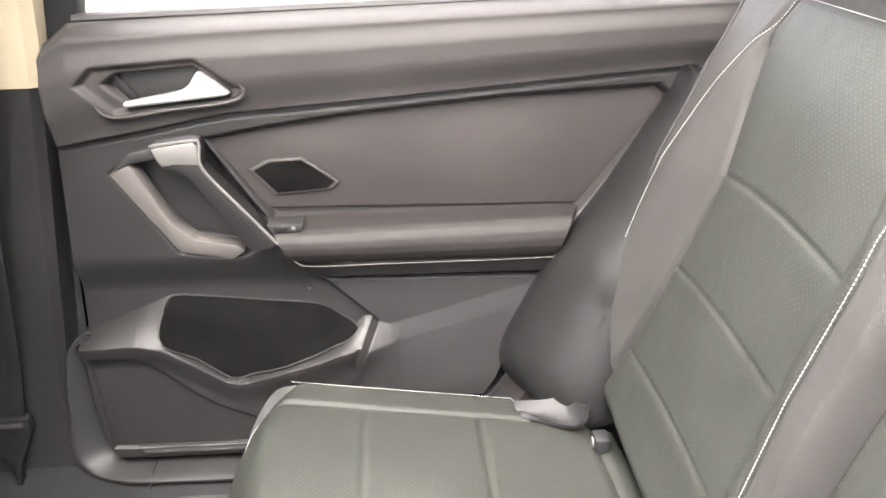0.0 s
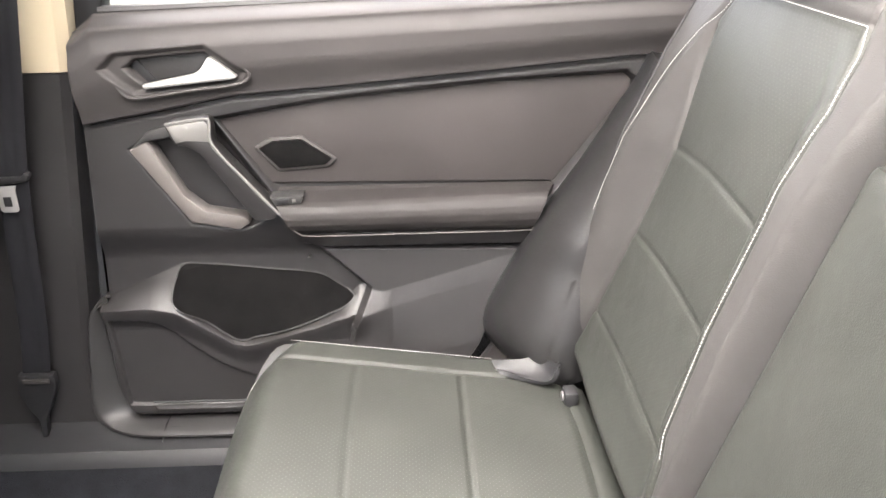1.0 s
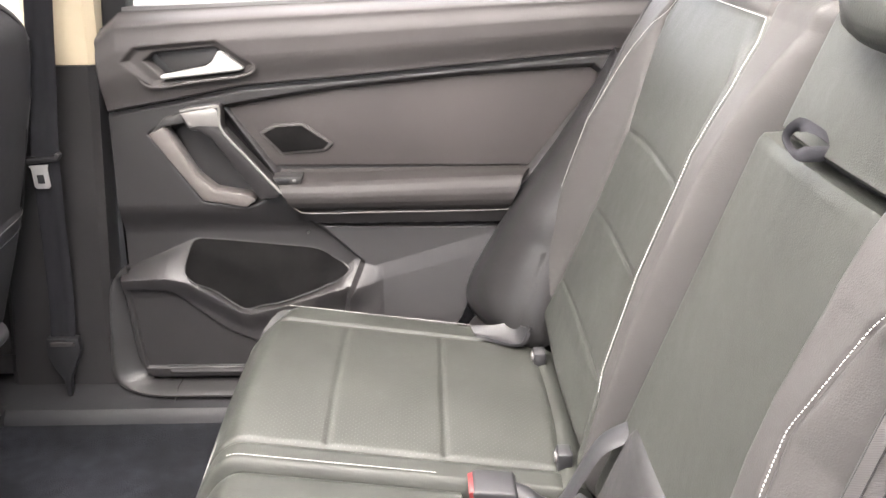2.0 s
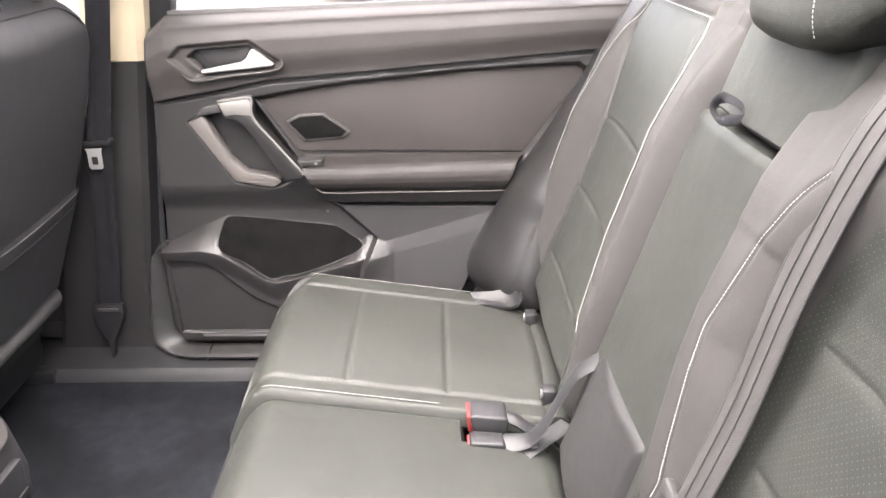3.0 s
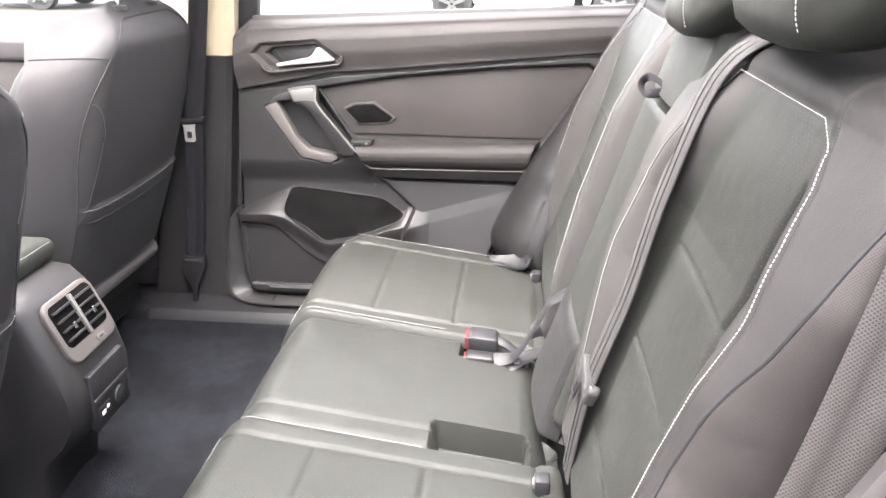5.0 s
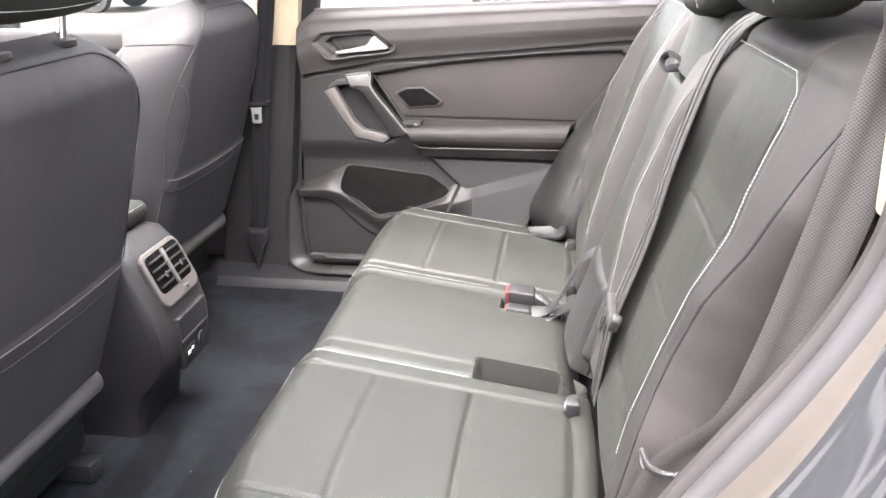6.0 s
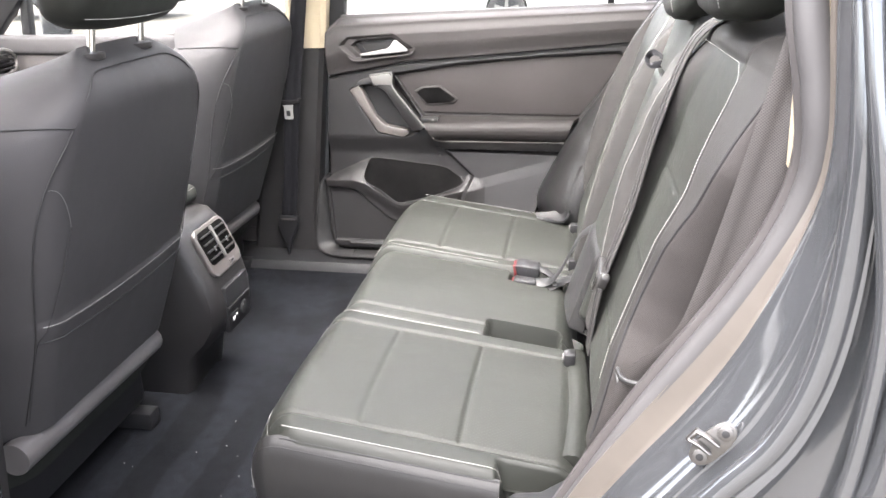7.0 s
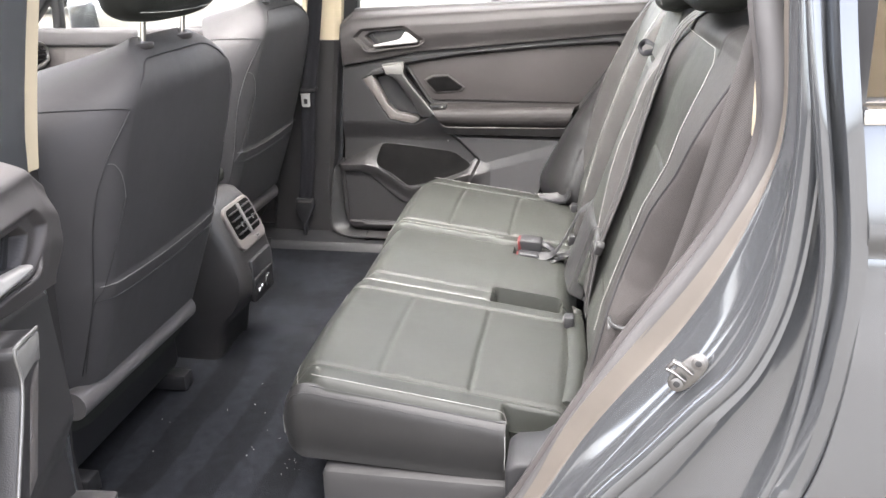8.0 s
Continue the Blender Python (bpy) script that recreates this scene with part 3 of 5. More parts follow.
def striker():
    """Plate with two bolts and a bent steel loop that the door's latch grips."""
    s = thing("door_striker", (0.44, -0.873, 0.86), "steel door striker loop bolted to the painted jamb", "striker")
    m = Matrix.Translation((0.437, -0.862, 0.888)) @ Euler((radians(90), 0, 0)).to_matrix().to_4x4() @ Euler((0, 0, radians(52))).to_matrix().to_4x4() @ Euler((radians(-14), 0, 0)).to_matrix().to_4x4()
    oval = [(0.031 * math.copysign(abs(math.cos(a)) ** 0.8, math.cos(a)), 0.0145 * math.copysign(abs(math.sin(a)) ** 0.8, math.sin(a))) for a in np.linspace(0, 2 * math.pi, 28, endpoint=False)]
    plate = part("plate", prism(oval, "z", 0.0, 0.005, 0.0015, place=m), STEEL, s)
    for u in (-0.0195, 0.0195):
        disc = [(u + 0.0085 * math.cos(a), 0.0085 * math.sin(a)) for a in np.linspace(0, 2 * math.pi, 18, endpoint=False)]
        b = part("bolt", prism(disc, "z", 0.005, 0.0085, 0.001, place=m), STEEL, plate)
        hole = [(u + 0.0042 * math.cos(a), 0.0042 * math.sin(a)) for a in np.linspace(0, 2 * math.pi, 12, endpoint=False)]
        part("socket", prism(hole, "z", 0.0083, 0.0090, 0.0002, place=m), BLACK, b)
    for u in (-0.0075, 0.0055):
        bar = [(u - 0.002, -0.004), (u + 0.002, -0.005), (u + 0.001, 0.012), (u - 0.002, 0.024), (u - 0.006, 0.024), (u - 0.003, 0.011)]
        part("loop", prism(bar, "z", 0.006, 0.016, 0.002, 3, place=m), STEEL, s, "bent steel striker bar")
    part("loop_end", prism([(-0.014, 0.020), (0.004, 0.020), (0.004, 0.025), (-0.014, 0.025)], "z", 0.004, 0.015, 0.003, 3, place=m), STEEL, s)


striker()


# ---- rear door, closed on the far side ----
def rear_door():
    d = thing("rear_door", (-0.48, 0.80, 0.455), "closed rear car door with charcoal trim and chrome handle", "car door", "rear doors")
    # main trim with pocket, pull recess and lower step pressed into one moulding
    left = [(0.44, -0.40), (0.47, -0.455), (0.50, -0.482), (0.54, -0.492), (0.70, -0.496), (1.05, -0.474), (1.13, -0.470)]
    right = [(0.44, 0.06), (0.614, 0.172), (0.792, 0.248), (0.902, 0.308), (1.13, 0.462)]
    top = [(-0.50, 1.018), (-0.471, 1.022), (-0.348, 1.044), (-0.227, 1.068), (-0.068, 1.081), (0.173, 1.103), (0.4, 1.124), (0.5, 1.13)]
    nu, nv = 400, 300
    U, W = np.meshgrid(np.linspace(0, 1, nu), np.linspace(0, 1, nv), indexing="ij")
    X = -0.49 + 0.9 * U
    Z = 0.452 + (lines(X, top) - 0.002 - 0.452) * W
    for _ in range(3):
        X = lines(Z, left) + (lines(Z, right) - lines(Z, left)) * U
        Z = 0.452 + (lines(X, top) - 0.002 - 0.452) * W
    Yd = 0.747 + 0.0 * X
    pull = [(-0.408, 0.984), (-0.372, 1.008), (-0.262, 1.036), (-0.170, 0.893), (-0.165, 0.872), (-0.222, 0.842), (-0.240, 0.837), (-0.322, 0.850)]
    Yd += 0.040 * ease(-sdf(pull, X, Z) / 0.026)
    insert = [(-0.275, 1.034), (-0.17, 1.052), (-0.069, 1.067), (0.173, 1.091), (0.393, 1.104), (0.413, 1.088), (0.413, 1.065), (0.293, 0.905), (0.235, 0.838), (-0.14, 0.838)]
    Yd += 0.022 * ease(-sdf(insert, X, Z) / 0.014)
    # above the map pocket the moulding draws back; behind the armrest a lighter facet leans out towards its foot
    facet = [(-0.126, 0.808), (0.34, 0.800), (0.34, 0.58), (-0.075, 0.58), (-0.062, 0.66), (-0.034, 0.722)]
    fs = sdf(facet, X, Z)
    inside = np.clip(-fs / 0.009, 0, 1)
    Yd += 0.022 * ease((0.850 - Z) / 0.07) * (1 - inside) + inside * (0.006 - 0.055 * (0.809 - Z))
    Yd -= 0.022 * ease((Z - 0.8055) / 0.005) * ease((0.846 - Z) / 0.006) * ease((X + 0.150) / 0.06)
    # lip of the pocket: an upward chamfer between two lines, then the lower face
    z_low = lines(X, [(-0.50, 0.706), (-0.403, 0.709), (-0.364, 0.700), (-0.319, 0.672), (-0.269, 0.637), (-0.250, 0.632), (-0.233, 0.634), (-0.186, 0.646), (-0.092, 0.673), (-0.05, 0.680), (0.0, 0.688), (0.20, 0.745), (0.30, 0.772)])
    z_top = lines(X, [(-0.50, 0.709), (-0.473, 0.717), (-0.349, 0.772), (-0.345, 0.72), (-0.319, 0.684), (-0.269, 0.649), (-0.250, 0.644), (-0.233, 0.646), (-0.186, 0.658), (-0.092, 0.685), (-0.070, 0.700), (-0.048, 0.722), (-0.031, 0.724), (-0.007, 0.717), (0.217, 0.783), (0.30, 0.808)])
    out = lines(X, [(-0.5, 0.052), (-0.12, 0.050), (-0.07, 0.040), (-0.03, 0.020), (0.01, 0.003), (0.25, 0.001)])
    Yd -= out * np.clip((z_top - Z) / np.maximum(z_top - z_low, 0.004), 0, 1)
    rear = ease((X + 0.06) / 0.07)
    Yd -= 0.10 * np.clip(z_top - Z, 0, 0.14) * rear
    Yd += 0.012 * ease((z_low - Z) / 0.05) * (1 - rear)
    pocket = [(-0.349, 0.769), (-0.30, 0.768), (-0.20, 0.757), (-0.120, 0.747), (-0.085, 0.726), (-0.058, 0.704), (-0.074, 0.688), (-0.10, 0.677), (-0.18, 0.651), (-0.235, 0.638), (-0.252, 0.636), (-0.27, 0.641), (-0.325, 0.680), (-0.357, 0.701), (-0.368, 0.718), (-0.363, 0.745)]
    kick = [(-0.480, 0.685), (-0.425, 0.683), (-0.393, 0.676), (-0.36, 0.645), (-0.319, 0.608), (-0.289, 0.586), (-0.17, 0.530), (-0.10, 0.505), (-0.47, 0.505)]
    Yd += 0.006 * np.clip(-sdf(kick, X, Z) / 0.003, 0, 1)
    ledge = near_line([(-0.42, 0.497), (0.1, 0.492)], X, Z)
    Yd -= 0.003 * np.exp(-(ledge / 0.004) ** 2)
    Yd += 0.03 * ease((0.490 - Z) / 0.03)
    Yd += 0.03 * ease((0.010 - (X - lines(Z, left))) / 0.010) + 0.04 * ease((0.012 - (lines(Z, right) - X)) / 0.012)
    Yd += 0.004 * ease((W - 0.985) / 0.015)
    bm = sheet(np.stack([X, Yd, Z], -1), 0.006)
    mids = [f.calc_center_median() for f in bm.faces]
    gone = sdf(pocket, np.array([c.x for c in mids]), np.array([c.z for c in mids])) < 0.0016
    bmesh.ops.delete(bm, geom=[f for f, g in zip(bm.faces, gone) if g], context="FACES")
    main = part("main_trim", bm, PLASTIC_LOW, d, "grained charcoal lower door trim", 32)
    line = smooth_path([(x, 0, z) for x, z in pocket], 160, True)
    deep = np.array([Yd.flat[int(np.argmin((X - p.x) ** 2 + (Z - p.z) ** 2))] for p in line])
    deep = sum(np.roll(deep, k) for k in range(-3, 4)) / 7
    rim = [Vector((p.x, q + 0.001, p.z)) for p, q in zip(line, deep)]
    part("pocket_rim", tube(rim, 0.0016, 0.0016, 8, closed=True, up=(0, 1, 0)), PLASTIC_LOW, main, "rounded rim of the door pocket")
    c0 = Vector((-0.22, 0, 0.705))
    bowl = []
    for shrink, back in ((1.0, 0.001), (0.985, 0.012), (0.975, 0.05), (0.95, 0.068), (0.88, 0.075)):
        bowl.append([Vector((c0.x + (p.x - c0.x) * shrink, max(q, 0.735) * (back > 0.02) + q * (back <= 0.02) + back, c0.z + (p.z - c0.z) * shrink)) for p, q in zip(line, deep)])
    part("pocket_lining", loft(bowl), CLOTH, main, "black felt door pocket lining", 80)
    # upper trim
    U, W = np.meshgrid(np.linspace(0, 1, 330), np.linspace(0, 1, 90), indexing="ij")
    X = -0.472 + 0.97 * U
    belt = lines(X, [(-0.48, 1.155), (-0.455, 1.168), (-0.425, 1.192), (-0.06, 1.207), (0.32, 1.222), (0.5, 1.228)])
    Z = lines(X, top) + 0.001 + (belt - lines(X, top)) * W
    Yd = 0.731 - 0.018 * ease(W / 0.45) + 0.010 * ease((W - 0.6) / 0.25) + 0.034 * ease((W - 0.84) / 0.16) ** 2 + 0.012 * ease((0.03 - W) / 0.03)
    cup = [(-0.421, 1.117), (-0.395, 1.143), (-0.256, 1.154), (-0.195, 1.110), (-0.211, 1.093), (-0.374, 1.073)]
    s = sdf(cup, X, Z)
    Yd += 0.010 * ease(-s / 0.010)
    inner = [(-0.385, 1.118), (-0.365, 1.133), (-0.258, 1.142), (-0.225, 1.108), (-0.355, 1.088)]
    Yd += 0.026 * ease(-sdf(inner, X, Z) / 0.008)
    Yd += 0.03 * ease((0.012 - (X + 0.472)) / 0.012)
    part("upper_trim", sheet(np.stack([X, Yd, Z], -1), 0.006), PLASTIC, d, "soft charcoal upper door trim", 75)
    # inside handle
    h = part("handle_cup", prism(inner, "y", 0.741, 0.756, 0.001), PLASTIC_LOW, d, "dark recess behind the door lever")
    part("handle_shadow_bar", prism([(-0.386, 1.135), (-0.372, 1.136), (-0.338, 1.094), (-0.351, 1.090)], "y", 0.738, 0.746, 0.001), BLACK, h)
    part("handle_rim", tube(smooth_path([(x, 0.7185, z) for x, z in (cup[0], cup[1], (-0.32, 1.149), cup[2], (-0.225, 1.132), cup[3], cup[4], (-0.29, 1.083), cup[5], (-0.40, 1.096))], 80, True), 0.003, seg=8, closed=True, up=(0, 1, 0)), PLASTIC, d)
    lever = [(-0.357, 1.0935), (-0.277, 1.109), (-0.266, 1.116), (-0.254, 1.134), (-0.2475, 1.133), (-0.2115, 1.1045), (-0.219, 1.1005), (-0.353, 1.0865)]
    part("handle_lever", prism(lever, "y", 0.712, 0.728, 0.004, 3), BRIGHT, d, "chrome inside door lever")
    for z in (0.5085, 0.4995, 0.490):
        part("ledge_rib", tube([(-0.430, 0.7335, z), (0.09, 0.7335, z - 0.004)], 0.0022, seg=6), BLACK, main)
    # insert of vinyl with soft edges
    poly = [(-0.262, 1.027), (-0.17, 1.046), (-0.069, 1.061), (0.173, 1.085), (0.385, 1.098), (0.405, 1.086), (0.405, 1.066), (0.288, 0.910), (-0.192, 0.914), (-0.250, 1.0)]
    part("insert", prism(poly, "y", 0.764, 0.785, 0.006, 3), VINYL, d, "padded brownish grey vinyl insert")
    # armrest: recessed ledge and bulging pad
    X, W = np.meshgrid(np.linspace(-0.205, 0.300, 90), np.linspace(0, 1, 46), indexing="ij")
    prof_y = [(0, 0.776), (0.10, 0.771), (0.22, 0.760), (0.36, 0.742), (0.48, 0.7245), (0.56, 0.7145), (0.64, 0.7085), (0.72, 0.7060), (0.80, 0.7080), (0.90, 0.7145), (1.0, 0.724)]
    prof_z = [(0, 0.917), (0.10, 0.9085), (0.22, 0.9035), (0.36, 0.9005), (0.48, 0.8965), (0.56, 0.8905), (0.64, 0.882), (0.72, 0.872), (0.80, 0.861), (0.90, 0.850), (1.0, 0.842)]
    rise = lines(X, [(-0.2, 0.0), (-0.1, 0.0), (0.3, 0.012)]) * np.clip(1 - np.abs(W - 0.5) / 0.5, 0, 1)
    Yd = lines(W, prof_y)
    Zd = lines(W, prof_z) + rise
    Xd = X - lines(X, [(-0.205, 0.0), (0.2, 0.0), (0.3, 0.055)]) * W + lines(X, [(-0.205, 0.062), (-0.1, 0.03), (0.1, 0.0)]) * W
    part("armrest", sheet(np.stack([Xd, Yd, Zd], -1), -0.01), ARMVINYL, d, "padded dark vinyl armrest ledge", 60)
    rim = [(-0.268, 1.03, 0.722), (-0.225, 0.965, 0.716), (-0.168, 0.880, 0.712), (-0.142, 0.846, 0.716), (-0.115, 0.838, 0.719), (0.0, 0.8385, 0.720), (0.232, 0.840, 0.722), (0.25, 0.846, 0.724), (0.298, 0.902, 0.738)]
    part("silver_line", tube(smooth_path([(x, y, z) for x, z, y in rim[2:]], 90), 0.0010, seg=8, up=(0, 1, 0)), SATIN, d, "thin satin silver trim line")
    # pull handle bar with its cap
    bar = [(-0.333, 1.031), (-0.320, 1.034), (-0.268, 1.041), (-0.262, 1.034), (-0.262, 0.999), (-0.168, 0.882), (-0.176, 0.870), (-0.208, 0.868), (-0.283, 0.984), (-0.302, 0.996), (-0.320, 0.998)]
    b = part("pull_handle", prism(bar, "y", 0.713, 0.752, 0.005, 2), PLASTIC_LOW, d, "angular charcoal pull handle")
    part("handle_edge", tube(smooth_path([(-0.330, 0.7135, 1.0325), (-0.268, 0.7125, 1.0405), (-0.262, 0.7125, 1.033), (-0.261, 0.7125, 0.998), (-0.215, 0.712, 0.939), (-0.167, 0.712, 0.880)], 44), 0.0026, 0.0018, 8, up=(0, 1, 0)), SILVER, b, "light edge of the pull handle")
    part("handle_cap", prism([(-0.329, 1.029), (-0.318, 1.031), (-0.271, 1.038), (-0.265, 1.032), (-0.265, 1.004), (-0.300, 1.006), (-0.317, 1.002)], "y", 0.7115, 0.72, 0.0018, 2), SILVER, b, "light satin cap of the pull handle")
    # recess chamfer in pale satin: the light it catches is in the colour
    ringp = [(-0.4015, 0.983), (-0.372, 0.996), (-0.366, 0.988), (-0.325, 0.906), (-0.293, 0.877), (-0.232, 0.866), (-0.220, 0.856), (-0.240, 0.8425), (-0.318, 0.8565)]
    part("pull_surround", prism(ringp, "y", 0.741, 0.775, 0.0028, 2), SATIN, d, "chamfer of the pull recess, its highlight put into pale colour")
    part("pull_corner", prism([(-0.399, 0.984), (-0.368, 1.014), (-0.338, 1.021), (-0.331, 1.003), (-0.352, 1.000), (-0.372, 0.9965)], "y", 0.7435, 0.775, 0.0025, 2), SEATPAN, d, "dark upper corner of the pull recess")
    # small speaker grille
    tw = [(-0.207, 0.980), (-0.180, 0.995), (-0.127, 0.998), (-0.073, 0.958), (-0.086, 0.945), (-0.170, 0.938)]
    g = part("tweeter_frame", prism(tw, "y", 0.7585, 0.775, 0.003, 3), PLASTIC, d)
    cx, cz = -0.142, 0.968
    part("tweeter_grille", prism([(cx + (x - cx) * 0.88, cz + (z - cz) * 0.83) for x, z in tw], "y", 0.7565, 0.765, 0.002), CLOTH, g, "black fine mesh grille")
    # window switch
    sw = part("switch_plate", prism([(-0.182, 0.907), (-0.128, 0.909), (-0.132, 0.896), (-0.174, 0.893)], "y", 0.718, 0.752, 0.0015), SEATPAN, d)
    part("switch", prism([(-0.174, 0.9045), (-0.151, 0.9055), (-0.153, 0.8975), (-0.169, 0.8955)], "y", 0.7162, 0.725, 0.001), BLACK, sw)
    part("switch_light", prism([(-0.146, 0.9045), (-0.140, 0.9045), (-0.140, 0.899), (-0.146, 0.899)], "y", 0.7162, 0.725, 0.001), SILVER, sw)
    c = part("clip", box(-0.132, -0.128, 0.749, 0.760, 0.784, 0.787, 0.001), STEEL, d, "tiny bright screw cap")
    # outer skin, window and frame
    U, W = np.meshgrid(np.linspace(0, 1, 24), np.linspace(0, 1, 20), indexing="ij")
    Zs = 0.36 + (1.17 - 0.36) * W
    Xs = -0.50 + U * (lines(Zs, [(0.36, 0.25), (0.6, 0.36), (0.85, 0.52), (1.0, 0.60), (1.17, 0.61)]) + 0.50)
    Ys = 0.915 + 0.018 * np.sin(W * 2.6) - 0.02 * W
    part("outer_skin", sheet(np.stack([Xs, Ys, Zs], -1), 0.004), PAINT, d, "metallic grey painted door skin")
    part("door_edge", prism([(-0.506, 0.44), (-0.478, 1.16), (-0.468, 1.16), (-0.492, 0.70), (-0.486, 0.54), (-0.40, 0.455), (-0.40, 0.44)], "y", 0.785, 0.91, 0.004), PAINT, d, "painted door edge")
    w = part("window", prism([(-0.43, 1.185), (0.36, 1.215), (0.36, 1.53), (-0.385, 1.545)], "y", 0.812, 0.816, 0), GLASS, d, "clear side window pane")
    w.visible_shadow = False
    part("window_frame", prism([(-0.472, 1.15), (-0.425, 1.187), (-0.382, 1.545), (0.42, 1.535), (0.50, 1.22), (0.53, 1.22), (0.45, 1.58), (-0.43, 1.59)], "y", 0.795, 0.84, 0.004), BLACK, d, "black window frame")
    part("window_bar", prism([(0.352, 1.215), (0.372, 1.215), (0.372, 1.54), (0.352, 1.54)], "y", 0.803, 0.828, 0.003), BLACK, d)
    part("belt_seal", tube([(x, 0.800, 1.205 + 0.034 * (x + 0.06) / 0.9) for x in np.linspace(-0.43, 0.5, 20)], 0.012, 0.008, 8), RUBBER, d)
    return d


far_door = rear_door()
# the near rear door is the mirrored twin, swung open on its front hinges
OPEN = 72
swing = Matrix.Translation((0.52, -1.21, 0)) @ Matrix.Rotation(radians(-OPEN), 4, "Z") @ Matrix.Diagonal((1, -1, 1, 1)) @ Matrix.Translation(far_door.location)
near_door = copy_thing(far_door, swing)
near_door["label"] = "rear car door standing wide open, charcoal inside trim"


# ---- rear seats ----
def back_place(y, s, n):
    return np.stack([0.285 + 0.292 * s - 0.956 * n, y, 0.66 + 0.956 * s + 0.292 * n], -1)


def s_of(z):
    return (z - 0.66) / 0.956


OUT = [(0.0, 0.600), (0.14, 0.612), (0.20, 0.628), (0.30, 0.628), (0.38, 0.620), (0.47, 0.600), (0.56, 0.570), (0.60, 0.557), (0.62, 0.551), (0.72, 0.545)]
INN = [(0.0, 0.150), (0.14, 0.168), (0.17, 0.184), (0.42, 0.185), (0.54, 0.192), (0.59, 0.212), (0.62, 0.236), (0.72, 0.24)]
PIPE = [(0.0, 0.632), (0.2, 0.656), (0.46, 0.656), (0.54, 0.664), (0.58, 0.680), (0.62, 0.706), (0.72, 0.71)]


OUT_NEAR = [(0.0, 0.575), (0.2, 0.584), (0.3, 0.591), (0.4, 0.608), (0.46, 0.616), (0.52, 0.612), (0.57, 0.598), (0.60, 0.574), (0.62, 0.552), (0.72, 0.545)]
PIPE_NEAR = [(0.0, 0.605), (0.20, 0.613), (0.25, 0.607), (0.30, 0.611), (0.36, 0.625), (0.41, 0.643), (0.46, 0.667), (0.51, 0.689), (0.57, 0.700), (0.62, 0.708), (0.72, 0.71)]
INN_NEAR = [(0.0, 0.160), (0.14, 0.185), (0.17, 0.196), (0.35, 0.180), (0.45, 0.200), (0.52, 0.232), (0.60, 0.290), (0.62, 0.300), (0.72, 0.30)]


FOLD = [(0, 0.59), (0.06, 0.575), (0.127, 0.556), (0.27, 0.530), (0.40, 0.514), (0.47, 0.535), (0.555, 0.560), (0.72, 0.56)]


def back_relief(ya, s, inner=INN):
    """How far the outer backrest's cover stands off its plane; ya is the distance from the car's middle."""
    near = inner is INN_NEAR
    o, i = lines(s, OUT_NEAR if near else OUT), lines(s, inner)
    crest = lines(s, [(0, 0.015), (0.12, 0.025), (0.2, 0.034), (0.38, 0.036), (0.5, 0.022), (0.565, 0.010), (0.62, 0.0), (0.72, 0.0)])
    crest_in = lines(s, [(0, 0.01), (0.14, 0.020), (0.3, 0.030), (0.46, 0.028), (0.56, 0.012), (0.62, 0.0), (0.72, 0.0)])
    if near:
        crest_in = crest_in + lines(s, [(0.1, 0.0), (0.22, 0.012), (0.36, 0.022), (0.50, 0.020), (0.60, 0.008), (0.66, 0.0)])
    po, pi_ = lines(s, FOLD), i + 0.055
    n = crest * ease((ya - po) / np.maximum(o - po, 0.012)) + crest_in * (ease((i + 0.105 - ya) / 0.105) if near else ease((pi_ - ya) / 0.05))
    n -= 0.009 * np.exp(-((ya - po) / 0.005) ** 2) * ease((0.575 - s) / 0.03)
    n += 0.006 * np.cos(np.clip((ya - 0.37) / 0.17, -1, 1) * math.pi / 2)
    # beyond the piping the cover rolls back to the side
    pp = lines(s, PIPE_NEAR if near else PIPE)
    n -= 0.010 * np.clip((ya - o) / np.maximum(pp - o, 0.01), 0, 1) + 0.010 * np.clip((ya - pp) / 0.004, 0, 1)
    n -= 0.07 * np.clip((0.150 - ya) / 0.035, 0, 1) ** 2
    # seams across the panel, with the lower pad swelling just under each
    inside = ease((ya - i - (0.095 if near else 0.035)) / 0.02) * ease((po + 0.004 - ya) / 0.012)
    for s0 in (0.127, 0.268, 0.401):
        bow = s0 + 0.012 * np.sin(np.clip((ya - 0.22) / 0.32, 0, 1) * math.pi)
        d = s - bow
        n += inside * (-0.0018 * np.exp(-(d / 0.0038) ** 2) + 0.0008 * np.exp(-((d + 0.016) / 0.014) ** 2))
    n -= 0.014 * np.clip((s - 0.50) / 0.12, 0, 1) ** 2
    # the top rolls away to the rear
    n -= 0.20 * np.clip((s - 0.63) / 0.09, 0, 1) ** 2
    n -= 0.0018 * np.exp(-((s - 0.618) / 0.005) ** 2) * ((ya > i) & (ya < o))
    n -= 0.05 * np.clip((0.05 - s) / 0.05, 0, 1) ** 2
    n -= 0.004 * np.exp(-((ya - o) / 0.0042) ** 2) + 0.004 * np.exp(-((ya - i) / 0.0042) ** 2)
    return n


def recline(s, side):
    """The near backrest stands a notch further back than the far one."""
    return (-0.028 + 0.022 * np.clip((s - 0.45) / 0.17, 0, 1)) if side < 0 else 0.0 * s


def on_back(ya, s, lift, side):
    inner = INN if side > 0 else INN_NEAR
    ya, s = np.asarray(ya, float), np.asarray(s, float)
    p = back_place(side * ya, s, back_relief(ya, s, inner) + lift + recline(s, side))
    return [Vector(q) for q in p]


def cushion_top(x):
    z = 0.698 - 0.14 * (x + 0.15)
    return z - 0.105 * np.clip((-0.150 - x) / 0.080, 0, 1) ** 2.2


